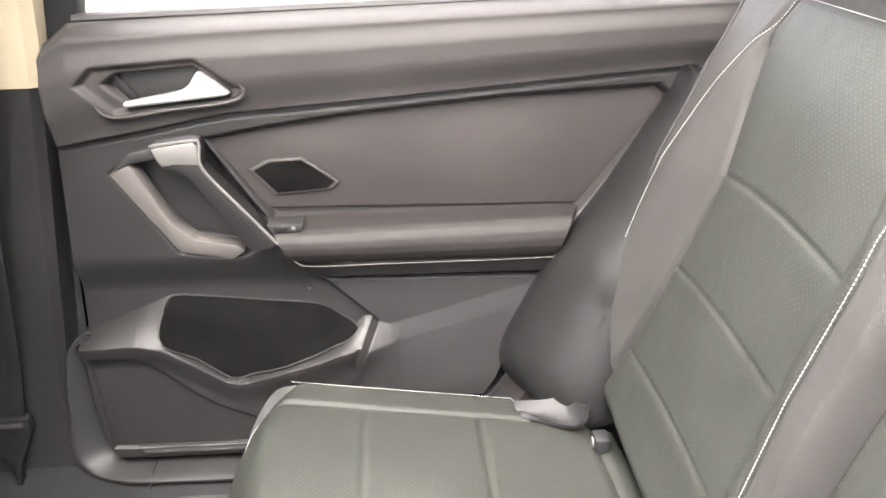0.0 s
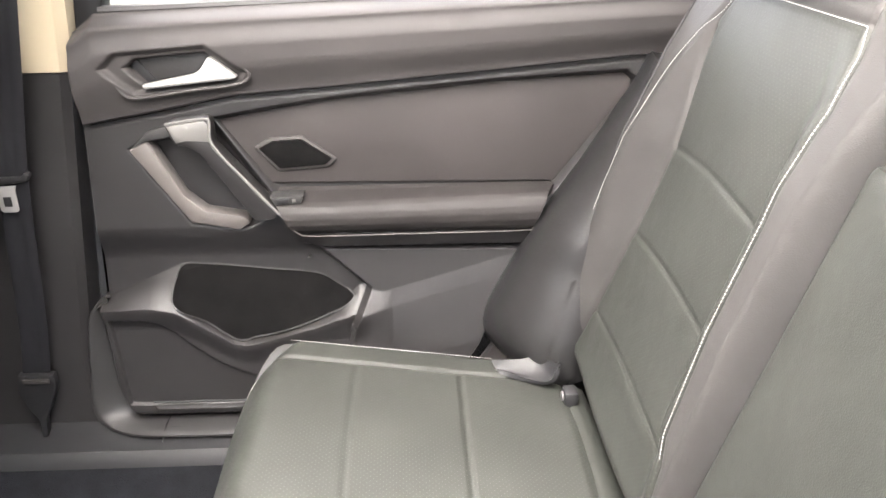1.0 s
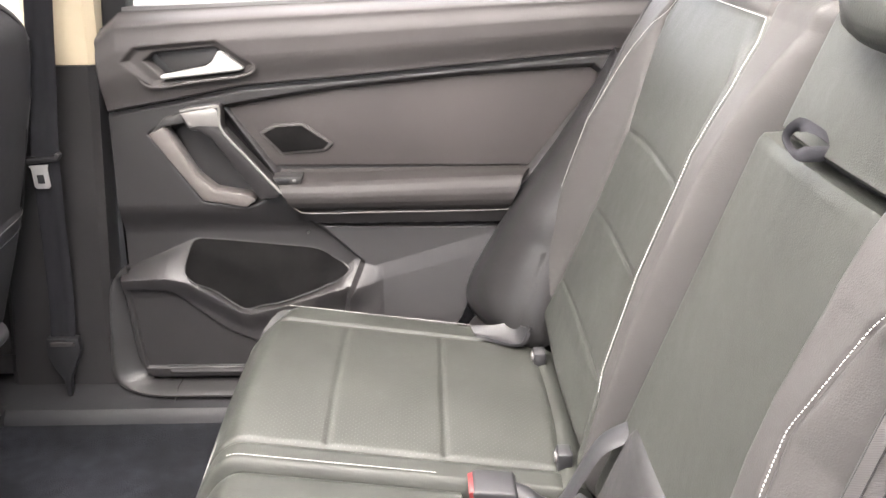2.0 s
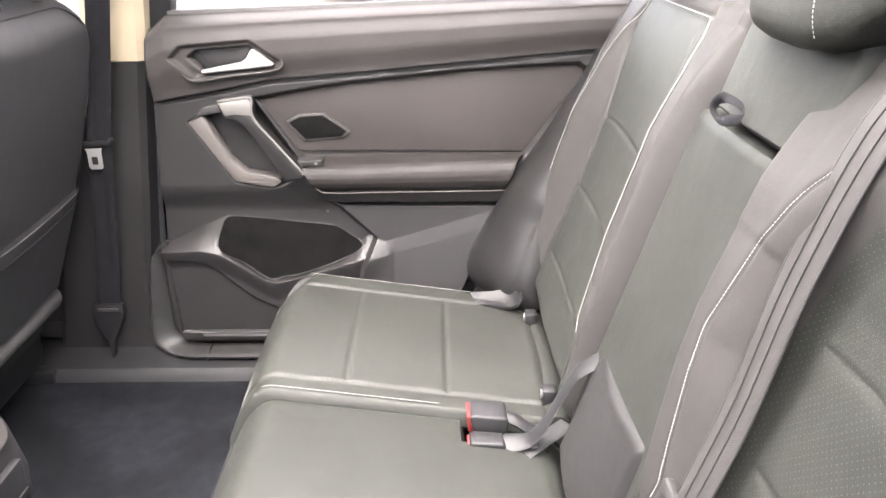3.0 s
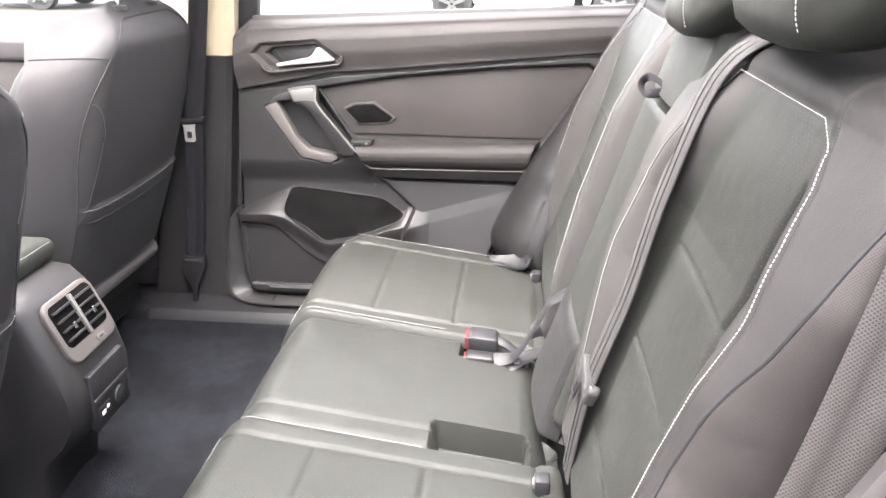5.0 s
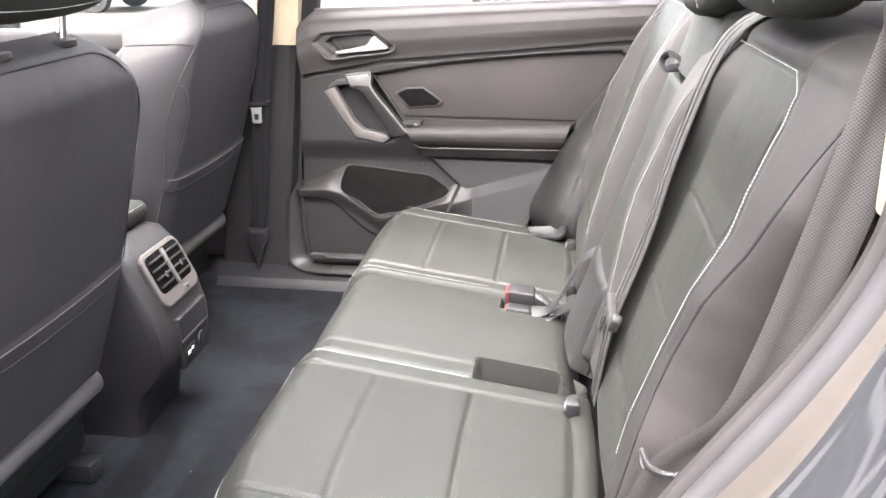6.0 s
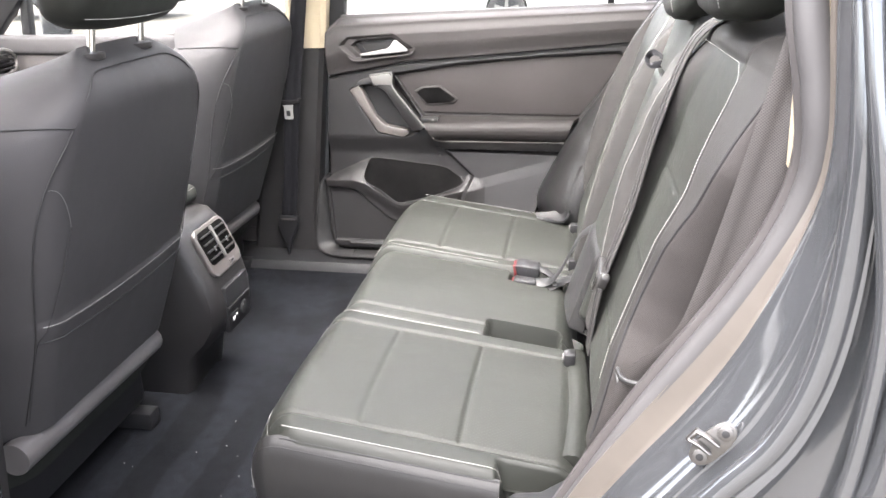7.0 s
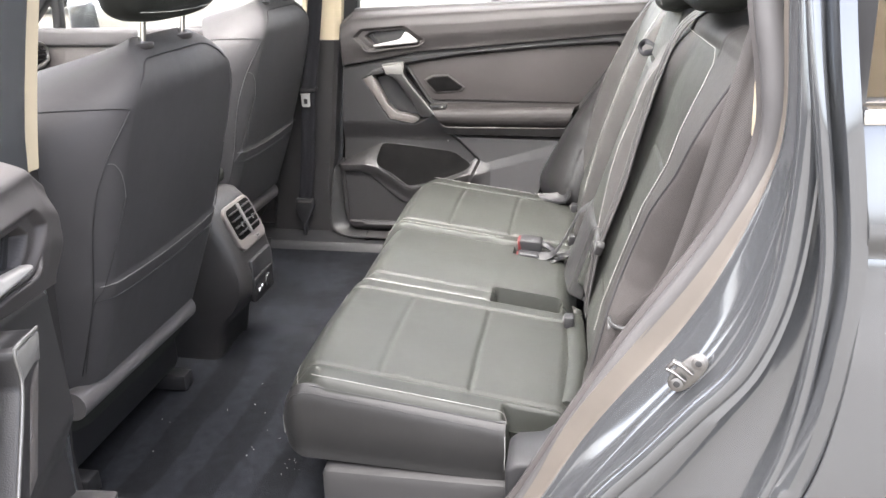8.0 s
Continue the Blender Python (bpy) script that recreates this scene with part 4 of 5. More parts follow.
def cushion_relief(x, ya):
    z = cushion_top(x)
    # borders at the inner and outer edge, seams across
    for e in (0.232, 0.572):
        z = z - 0.005 * np.exp(-((ya - e) / 0.0048) ** 2)
    mid = ease((ya - 0.232) / 0.01) * ease((0.572 - ya) / 0.01)
    for x0, deep in ((-0.045, 0.0022), (0.118, 0.0036)):
        z = z - mid * deep * np.exp(-((x - x0) / 0.005) ** 2)
    z = z + mid * 0.008 * np.cos(np.clip((ya - 0.40) / 0.17, -1, 1) * math.pi / 2)
    z = z - 0.028 * np.clip((ya - 0.615) / 0.02, 0, 1) ** 2 - 0.045 * np.clip((0.195 - ya) / 0.02, 0, 1) ** 2
    z = z - 0.05 * np.clip((x - 0.268) / 0.05, 0, 1) ** 2
    # cut back beside the belt buckle and beside the door bolster
    z = z - 0.07 * ease((x - 0.175) / 0.022) * ease((ya - 0.585) / 0.012)
    return z


def outer_seat(side, label):
    seat = thing("passenger_seat", (0.0, side * 0.40, 0.50), label, "car seat", "rear seats")
    U, A = np.meshgrid(np.linspace(0, 1, 210), np.linspace(0.180, 0.636, 190), indexing="ij")
    X = -0.229 + 0.539 * U
    P = np.stack([X + 0.045 * np.clip((A - 0.52) / 0.11, 0, 1) ** 2 * (1 - U) ** 2, side * A, cushion_relief(X, A)], -1)
    bm = with_uv(sheet(P, 0.05 * side), lambda c: (c.x, c.y))
    cushion = part("cushion", bm, LEATHER, seat, "perforated dark grey leather cushion with cross seams", 80, PERFORATED, lambda x, y, z: (0.232 < abs(y)) & (abs(y) < 0.572) & (x > -0.19))
    # side and front walls of the cushion
    wall = []
    for k, f in enumerate(np.linspace(0, 1, 40)):
        if f < 0.12:
            x, y = -0.227, 0.19 + 0.36 * f / 0.12
        else:
            a = (f - 0.12) / 0.88
            x = -0.227 + 0.415 * a
            y = 0.556 + 0.082 * min(1, a / 0.12) ** 0.45
        wall.append((x, y))
    rows = []
    for x, y in wall:
        zt = float(cushion_top(x)) - 0.010
        rows.append([(x, side * (y - 0.012 * max(0.0, 1 - j / 3.0) ** 2 + 0.007 * math.sin(min(j / 14, 1) * math.pi)), zt + (0.545 - 0.045 * (x + 0.22) - zt) * j / 16) for j in range(17)])
    part("cushion_side", sheet(np.array(rows), 0.03 * side), LEATHER_SOFT, cushion, "smooth leather side of the cushion", 50)
    seam = [Vector((x, side * (y + 0.002), float(cushion_top(x)) - 0.022)) for x, y in wall[6:]]
    part("stitching", stitches(seam, r=0.0007), DARKTHREAD, cushion, "dark thread seam under the cushion edge")
    for x, y in (wall[5], wall[-1]):
        down = [Vector((x, side * (y + 0.006), z)) for z in np.linspace(float(cushion_top(x)) - 0.03, 0.555, 12)]
        part("piping", tube(down, 0.0012, seg=6, up=(1, 0, 0)), DIMTHREAD, cushion, "pale piping down the corner")
    xs = np.linspace(-0.152, 0.172, 60)
    edge = [Vector((x, side * 0.618, float(cushion_relief(np.array(x), np.array(0.618))) + 0.0034)) for x in xs]
    edge += [Vector((0.183, side * 0.612, float(cushion_top(0.183)) - 0.006)), Vector((0.188, side * 0.606, float(cushion_top(0.188)) - 0.03))]
    part("stitching", stitches(edge), THREAD, cushion, "white thread stitching")
    edge2 = [Vector((x, side * 0.196, float(cushion_relief(np.array(x), np.array(0.196))) + 0.0034)) for x in np.linspace(-0.172, 0.105, 40)]
    part("stitching", stitches(edge2), THREAD, cushion, "white thread stitching")
    ys = np.linspace(0.197, 0.600, 40)
    front = [Vector((-0.2065 + 0.045 * max(0.0, (y - 0.52) / 0.11) ** 2, side * y, float(cushion_top(-0.205)) + 0.001)) for y in ys]
    part("stitching", stitches(front), THREAD, cushion, "white thread stitching")
    for a0 in (0.622,):
        pipe = [Vector((x, side * (a0 + 0.0075), float(cushion_top(max(x, -0.172))) - 0.013)) for x in np.linspace(-0.152, 0.186, 40)]
        part("seam", tube(pipe, 0.0014, seg=6), DARKTHREAD, cushion)
    # backrest
    pipe_line = PIPE if side > 0 else PIPE_NEAR
    U, S = np.meshgrid(np.linspace(0, 1, 230), np.linspace(-0.01, 0.715, 290), indexing="ij")
    A = 0.118 + (lines(S, pipe_line) + 0.003 - 0.118) * U
    P = back_place(side * A, S, back_relief(A, S, INN if side > 0 else INN_NEAR) + recline(S, side))
    bm = with_uv(sheet(P, -0.05 * side), lambda c: (c.y, c.z * 1.04))
    inner = INN if side > 0 else INN_NEAR

    def panel(x, y, z):
        q = ((x - 0.285) * 0.292 + (z - 0.66) * 0.956) / (0.292 ** 2 + 0.956 ** 2)
        return (np.abs(y) > lines(q, inner) + (0.0 if side > 0 else 0.075)) & (np.abs(y) < lines(q, FOLD)) & (q < 0.618)

    back = part("backrest", bm, SIDELEATHER, seat, "leather backrest with raised bolsters and cross seams", 80, PERFORATED, panel)
    V, S = np.meshgrid(np.linspace(0, 1, 24), np.linspace(-0.01, 0.66, 80), indexing="ij")
    A = lines(S, pipe_line) + 0.001 + (0.046 if side > 0 else 0.030) * np.sin(V * 1.3) * lines(S, [(0, 0.6), (0.2, 1.0), (0.5, 0.9), (0.66, 0.1)])
    N = back_relief(lines(S, pipe_line), S, INN if side > 0 else INN_NEAR) + recline(S, side) - 0.13 * V ** 1.5
    edge = with_uv(sheet(back_place(side * A, S, N), -0.012 * side), lambda c: (c.x * 0.6 - c.y, c.z))
    part("backrest_side", edge, LEATHER_SOFT if side > 0 else WOVEN, back, "smooth grey leather backrest side" if side > 0 else "grey mesh backrest side", 50)
    ss = np.linspace(0.145, 0.60, 60)
    o = on_back(lines(ss, OUT if side > 0 else OUT_NEAR), ss, 0.0045, side)
    i = on_back(lines(ss, inner), ss, 0.0045, side)
    tops = on_back(np.linspace(0.235 if side > 0 else 0.300, 0.545, 20), np.full(20, 0.618), 0.0080, side)
    part("stitching", stitches(o + tops[::-1][:1]), THREAD, back, "white thread stitching")
    part("stitching", stitches(tops), THREAD, back, "white thread stitching")
    part("stitching", stitches(i + tops[:1]), THREAD, back, "white thread stitching")
    ss = np.linspace(0.06, 0.63, 60)
    part("piping", tube(on_back(lines(ss, pipe_line) - 0.001, ss, 0.001, side), 0.0022, seg=6), DARKTHREAD, back, "dark piping")
    # shell behind the backrest
    shell = [(0.36, 0.62), (0.33, 0.66), (0.50, 1.25), (0.56, 1.29), (0.63, 1.27), (0.48, 0.62)]
    part("back_shell", prism(shell, "y", side * 0.13, side * 0.575, 0.012), BLACK, seat)
    # head restraint: broad low cushion on the seat's top
    rings = []
    for k in range(15):
        a = -1 + 2 * k / 14
        w = (1 - abs(a) ** 4) ** 0.5 + 0.02
        ring = []
        for j in range(20):
            b = 2 * math.pi * j / 20
            cu, cv = math.cos(b), math.sin(b)
            u = math.copysign(abs(cu) ** 0.6, cu) * 0.058 * (0.35 + 0.65 * w)
            v = math.copysign(abs(cv) ** 0.6, cv) * 0.105 * (0.45 + 0.55 * w)
            ring.append(Vector((0.515 + u + 0.29 * v, side * 0.430 + a * 0.155, 1.392 + v * 0.95)))
        rings.append(ring)
    hr = part("headrest", loft(rings), LEATHER, seat, "dark grey leather headrest", 60)
    for a in (side * 0.108,):
        loop = [Vector((0.515 + 0.064 * math.cos(b) + 0.29 * 0.11 * math.sin(b), side * 0.430 + a, 1.392 + 0.106 * math.sin(b))) for b in np.linspace(1.9, 4.0, 22)]
        part("stitching", stitches(loop), THREAD, hr, "white thread stitching")
    # anchor point covers between cushion and back
    for yy in ((0.245, 0.515) if side > 0 else (0.245,)):
        c = part("anchor_cover", box(0.274, 0.296, side * yy - 0.014, side * yy + 0.014, 0.630, 0.662, 0.004), BLACK, seat, "dark child seat anchor cover")
        disc = [(side * yy + 0.008 * math.cos(a), 0.650 + 0.008 * math.sin(a)) for a in np.linspace(0, 2 * math.pi, 16, endpoint=False)]
        part("anchor_badge", prism(disc, "x", 0.2715, 0.275, 0.0005), GREYPLAST, c)
    pipe = [Vector((0.292 + 0.008 * math.sin(t * 3), side * (0.19 + 0.36 * t), 0.624)) for t in np.linspace(0, 1, 16)]
    part("crevice_pad", tube(pipe, 0.024, 0.018, 10), LEATHER, seat)
    return seat


outer_seat(1, "dark grey leather rear seat beside the closed door")
outer_seat(-1, "dark grey leather rear seat beside the open door")


def middle_seat():
    seat = thing("middle_passenger_seat", (0.0, 0.0, 0.50), "plain dark grey leather middle seat with buckle recesses", "car seat", "rear seats")
    X, Yg = np.meshgrid(np.linspace(-0.226, 0.30, 120), np.linspace(-0.192, 0.192, 90), indexing="ij")
    Zg = 0.692 - 0.14 * (X + 0.15) - 0.115 * np.clip((-0.140 - X) / 0.085, 0, 1) ** 2.2
    Zg = Zg + 0.008 * np.cos(np.clip(Yg / 0.17, -1, 1) * math.pi / 2) - 0.03 * np.clip((np.abs(Yg) - 0.165) / 0.03, 0, 1) ** 2
    Zg -= 0.005 * np.exp(-((Yg + 0.135) / 0.003) ** 2)
    for sgn, x0 in ((1, 0.137), (-1, 0.112)):
        Zg -= 0.05 * ease((X - x0) / 0.012) * ease((sgn * Yg - 0.110) / 0.010) * ease((0.268 - X) / 0.01)
    Zg -= 0.05 * np.clip((X - 0.25) / 0.05, 0, 1) ** 2
    c = part("cushion", sheet(np.stack([X, Yg, Zg], -1), 0.05), LEATHER, seat, "smooth dark grey leather cushion", 40)
    rows = []
    for y in np.linspace(-0.185, 0.185, 12):
        rows.append([(-0.226 + 0.004 * math.sin(j), y, 0.60 - 0.06 * j / 3) for j in range(4)])
    part("cushion_front", sheet(np.array(rows), 0.03), LEATHER_SOFT, c)
    # backrest: lower armrest block and fixed upper block
    def block(s0, s1, w0, w1, n0, name, label, mid=0.0, low=None, soft=0.03, mat=LEATHER):
        A, S = np.meshgrid(np.linspace(-1, 1, 70), np.linspace(0, 1, 70), indexing="ij")
        s = s0 + (s1 - s0) * S
        y = A * (w0 + (w1 - w0) * S) + mid + ((mid if low is None else low) - mid) * (1 - S)
        n = n0 + 0.012 * np.cos(np.clip(A, -1, 1) * math.pi / 2) - 0.03 * np.clip((np.abs(A) - 0.90) / 0.10, 0, 1) ** 3
        n -= 0.022 * np.clip((S - 1 + soft) / soft, 0, 1) ** 3 + 0.022 * np.clip((0.03 - S) / 0.03, 0, 1) ** 3
        return part(name, sheet(back_place(y, s, n), -0.05), mat, seat, label, 45)

    block(0.03, 0.522, 0.150, 0.147, -0.005, "armrest_back", "folded up leather armrest", -0.016)
    block(0.527, 0.70, 0.140, 0.134, -0.002, "upper_back", "upper leather back block", -0.05)
    block(0.0, 0.180, 0.122, 0.112, 0.006, "lower_roll", "rounded dark leather panel below the armrest", -0.028, -0.028, 0.2, LEATHER_SOFT)
    rings = []
    for k in range(13):
        a = -1 + 2 * k / 12
        w = max(1 - abs(a) ** 3.5, 0) ** 0.5 + 0.02
        ring = []
        for j in range(20):
            b = 2 * math.pi * j / 20
            cu, cv = math.cos(b), math.sin(b)
            u = math.copysign(abs(cu) ** 0.6, cu) * 0.052 * (0.3 + 0.7 * w)
            v = math.copysign(abs(cv) ** 0.6, cv) * 0.085 * (0.4 + 0.6 * w)
            ring.append(Vector((0.490 + u + 0.29 * v, -0.090 + a * 0.120, 1.343 + v * 0.95)))
        rings.append(ring)
    hr = part("headrest", loft(rings), LEATHER, seat, "dark grey leather headrest", 60)
    loop = [Vector((0.490 + 0.058 * math.cos(b) + 0.29 * 0.09 * math.sin(b), -0.168, 1.343 + 0.086 * math.sin(b))) for b in np.linspace(1.9, 4.0, 22)]
    part("stitching", stitches(loop), THREAD, hr, "white thread stitching")
    # pull loop of webbing
    pts = [Vector((0.428, -0.030, 1.172)), Vector((0.412, -0.010, 1.186)), Vector((0.394, 0.004, 1.190)), Vector((0.382, 0.004, 1.176)), Vector((0.388, -0.012, 1.162)), Vector((0.408, -0.026, 1.164)), Vector((0.428, -0.036, 1.170))]
    pts = [pts[0] + (p - pts[0]) * 0.74 + Vector((0.014, 0.0, 0.006)) for p in pts]
    part("pull_loop", tube(smooth_path(pts, 40), 0.0066, 0.0016, 10, up=(0.55, -0.75, 0.2)), DARKWEB, seat, "dark webbing pull loop")
    return seat


middle_seat()


def side_bolster(side, label, top, rise):
    """Fixed padded bolster that fills the gap between backrest, wheel arch and door."""
    bol = thing("side_bolster", (0.30, side * 0.68, 0.62), label, "seat bolster", "side bolsters")
    T, W = np.meshgrid(np.linspace(0, 1, 60), np.linspace(0, 1, 44), indexing="ij")
    z = 0.635 + (top - 0.635) * T
    xi = 0.285 + 0.292 * (z - 0.66) / 0.956 + (0.02 if side > 0 else 0.065)
    yi = lines(z, [(0.64, 0.590), (0.8, 0.635), (1.0, 0.650), (1.2, 0.67)])
    xo = np.maximum(lines(z, [(0.60, 0.206), (0.745, 0.280), (0.893, 0.362), (1.053, 0.457), (1.16, 0.50), (1.25, 0.52)]) + (-0.022 if side > 0 else 0.060), 0)
    yo = (0.770 if side > 0 else 0.725) + 0.0 * z
    if side > 0:
        # a rounded bar of padding, closed by a soft end at its foot
        turn = W * math.pi
        W = (1 - np.cos(turn)) / 2
        end = np.sqrt(np.clip(1 - np.clip(1 - T / 0.13, 0, 1) ** 2, 0, 1)) * lines(T, [(0, 1.0), (0.42, 0.9), (0.62, 0.50), (1.0, 0.15)])
        off = rise * np.sin(turn) ** 0.8 * end
        x = xi + (xo - xi) * W - off * 0.70
        y = yi + (yo - yi) * W - off * 0.55
        z = z + off * 0.20
        x = x + 0.003 * np.exp(-((W - 0.12) / 0.02) ** 2)
    else:
        bulge = rise * np.clip(np.sin(W * math.pi), 0, 1) ** 0.65 * lines(z, [(0.64, 0.7), (0.72, 1.0), (0.86, 0.9), (0.95, 0.25), (1.3, 0.1)])
        x = xi + (xo - xi) * W ** 1.2 - bulge * 0.6
        y = yi + (yo - yi) * W ** 0.8 - bulge * 0.5
        z = z - 0.03 * np.sin(W * math.pi) * (1 - T) ** 4
    pad = with_uv(sheet(np.stack([x, side * y, z], -1), -0.03 * side), lambda c: (c.x * 0.6 - c.y, c.z))
    part("pad", pad, BOLSTER if side > 0 else BLACK, bol, "smooth dark leather pad" if side > 0 else "dark padded panel beside the hinge", 80)
    if side > 0:
        U, V = np.meshgrid(np.linspace(0, 1, 18), np.linspace(0, 1, 12), indexing="ij")
        low = np.stack(smooth_grid(U, [(0.190, 0.585, 0.651), (0.225, 0.560, 0.652), (0.252, 0.545, 0.653), (0.268, 0.535, 0.664), (0.276, 0.540, 0.690)]), -1)
        high = np.stack(smooth_grid(U, [(0.180, 0.600, 0.660), (0.226, 0.592, 0.666), (0.256, 0.588, 0.674), (0.270, 0.560, 0.678), (0.277, 0.541, 0.6905)]), -1)
        flap = low + (high - low) * V[..., None]
        flap[..., 2] -= 0.006 * np.sin(V * math.pi) - 0.004
        flap[..., 0] -= 0.008
        part("lower_flap", sheet(flap, 0.006), BLACK, bol, "grey fabric flap at the foot", 80)
        part("clip", box(0.262, 0.270, side * 0.612 - 0.006, side * 0.612 + 0.006, 0.690, 0.702, 0.002), BLACK, bol, "small dark latch clip")
    else:
        cover = [(0.196, 0.50), (0.196, 0.622), (0.212, 0.634), (0.250, 0.640), (0.33, 0.700), (0.33, 0.50)]
        part("hinge_cover", prism(cover, "y", -0.735, -0.640, 0.008, 3), BLACK, bol, "charcoal plastic hinge cover")
    return bol


side_bolster(1, "grey leather side bolster against the closed door", 1.12, 0.064)
side_bolster(-1, "dark side bolster panel beside the open doorway", 0.70, 0.006)


# ---- belts ----
def far_front_belt():
    b = thing("front_seat_belt", (-0.63, 0.73, 0.45), "dark front seat belt hanging on the far pillar", "seat belt", "seat belts")
    pts = smooth_path([(-0.515, 0.70, 1.32), (-0.548, 0.700, 1.10), (-0.570, 0.695, 0.94), (-0.608, 0.722, 0.66), (-0.634, 0.730, 0.53)], 40)
    part("webbing", ribbon(pts, (1, 0, 0), 0.047), DARKWEB, b)
    part("anchor", prism([(-0.652, 0.582), (-0.590, 0.582), (-0.589, 0.560), (-0.594, 0.545), (-0.610, 0.510), (-0.620, 0.490), (-0.626, 0.440), (-0.634, 0.440), (-0.634, 0.490), (-0.646, 0.510), (-0.657, 0.545), (-0.655, 0.560)], "y", 0.717, 0.735, 0.003), BLACK, b, "black lower belt anchor")
    part("anchor_slot", box(-0.644, -0.598, 0.7135, 0.718, 0.566, 0.575, 0.0015), PLASTIC, b, "grey edge of the anchor")
    t = part("tongue_grip", prism([(-0.618, 0.945), (-0.545, 0.952), (-0.538, 0.963), (-0.545, 0.968), (-0.552, 0.960), (-0.618, 0.958)], "y", 0.685, 0.70, 0.003, 3), BLACK, b, "black tongue grip")
    bm = prism([(-0.598, 0.944), (-0.563, 0.946), (-0.566, 0.938), (-0.566, 0.906), (-0.570, 0.902), (-0.590, 0.902), (-0.594, 0.906), (-0.594, 0.938)], "y", 0.688, 0.691, 0.0006)
    part("tongue", bm, BRIGHT, t, "bright metal tongue")
    part("slot", box(-0.586, -0.574, 0.6865, 0.6885, 0.912, 0.928, 0.001), BLACK, t)


far_front_belt()


def middle_belt():
    b = thing("middle_seat_belt", (0.36, -0.26, 0.66), "grey seat belt lying over the rear backrest", "seat belt", "seat belts")
    zs = np.linspace(0.68, 1.285, 40)
    mid = lines(zs, [(0.66, 0.246), (0.74, 0.254), (0.82, 0.262), (1.00, 0.262), (1.10, 0.264), (1.20, 0.270), (1.27, 0.282), (1.30, 0.292)])
    L, R = on_back(mid - 0.023, s_of(zs), 0.013, -1), on_back(mid + 0.023, s_of(zs), 0.013, -1)
    lie = [(a + b) / 2 for a, b in zip(L, R)]
    P = smooth_path(lie[::9] + [lie[-1] + Vector((0.02, -0.006, 0.008)), lie[-1] + Vector((0.06, -0.012, 0.006))], 70)
    across = [Vector((0.004, -0.046, -0.002)) for _ in P]
    w = part("webbing", ribbon(P, across, 0.047, 0.0032), WEBBING, b)
    for q, r in ((-0.50, 0.0013), (-0.17, 0.0007), (0.17, 0.0007), (0.50, 0.0013)):
        edge = [p + Vector((0.004, -0.046, -0.002)).normalized() * 0.047 * q + Vector((-0.0026 if abs(q) < 0.4 else 0.0, 0, 0)) for p in P]
        part("selvedge", tube(edge, r, seg=6), SEATPAN, w, "dark woven rib of the webbing")
    m = Matrix.Translation((0.334, -0.262, 0.832)) @ Euler((radians(6), radians(17), 0)).to_matrix().to_4x4()
    grip = [(-0.056, 0.0), (0.044, -0.002), (0.049, 0.006), (0.044, 0.014), (-0.038, 0.013), (-0.046, 0.028), (-0.054, 0.030), (-0.060, 0.022)]
    t = part("tongue_grip", prism(grip, "x", -0.008, 0.008, 0.004, 3, place=m), SEATPAN, b, "dark plastic tongue grip")
    part("tongue", prism([(0.010, 0.0), (0.042, 0.0), (0.040, -0.044), (0.036, -0.047), (0.018, -0.047), (0.014, -0.044)], "x", -0.003, 0.0, 0.0006, place=m), STEEL, t, "steel tongue")
    part("slot", prism([(0.019, -0.018), (0.034, -0.018), (0.033, -0.036), (0.020, -0.036)], "x", -0.0042, -0.0025, 0.0004, place=m), BLACK, t)


middle_belt()


def near_outer_belt():
    b = thing("rear_seat_belt", (0.372, -0.69, 0.80), "grey rear seat belt hanging beside the near seat", "seat belt", "seat belts")
    pts = smooth_path([(0.548, -0.705, 1.45), (0.503, -0.720, 1.24), (0.474, -0.722, 1.105), (0.449, -0.722, 1.0), (0.424, -0.720, 0.93), (0.372, -0.70, 0.862), (0.345, -0.69, 0.78), (0.325, -0.66, 0.70)], 60)
    part("webbing", with_uv(ribbon(pts, (0.93, -0.3, -0.2), 0.047), lambda c: (c.x + 0.3 * c.y, c.z)), BELTMESH, b)
    loop = [(0.346, -0.664, 0.862), (0.351, -0.700, 0.867), (0.372, -0.716, 0.871), (0.396, -0.708, 0.872), (0.395, -0.698, 0.863), (0.368, -0.692, 0.853), (0.349, -0.676, 0.846)]
    part("ring", tube(smooth_path(loop, 40, True), 0.0034, seg=8, closed=True, up=(1, 0, 0)), SEATPAN, b, "dark metal belt ring")


near_outer_belt()


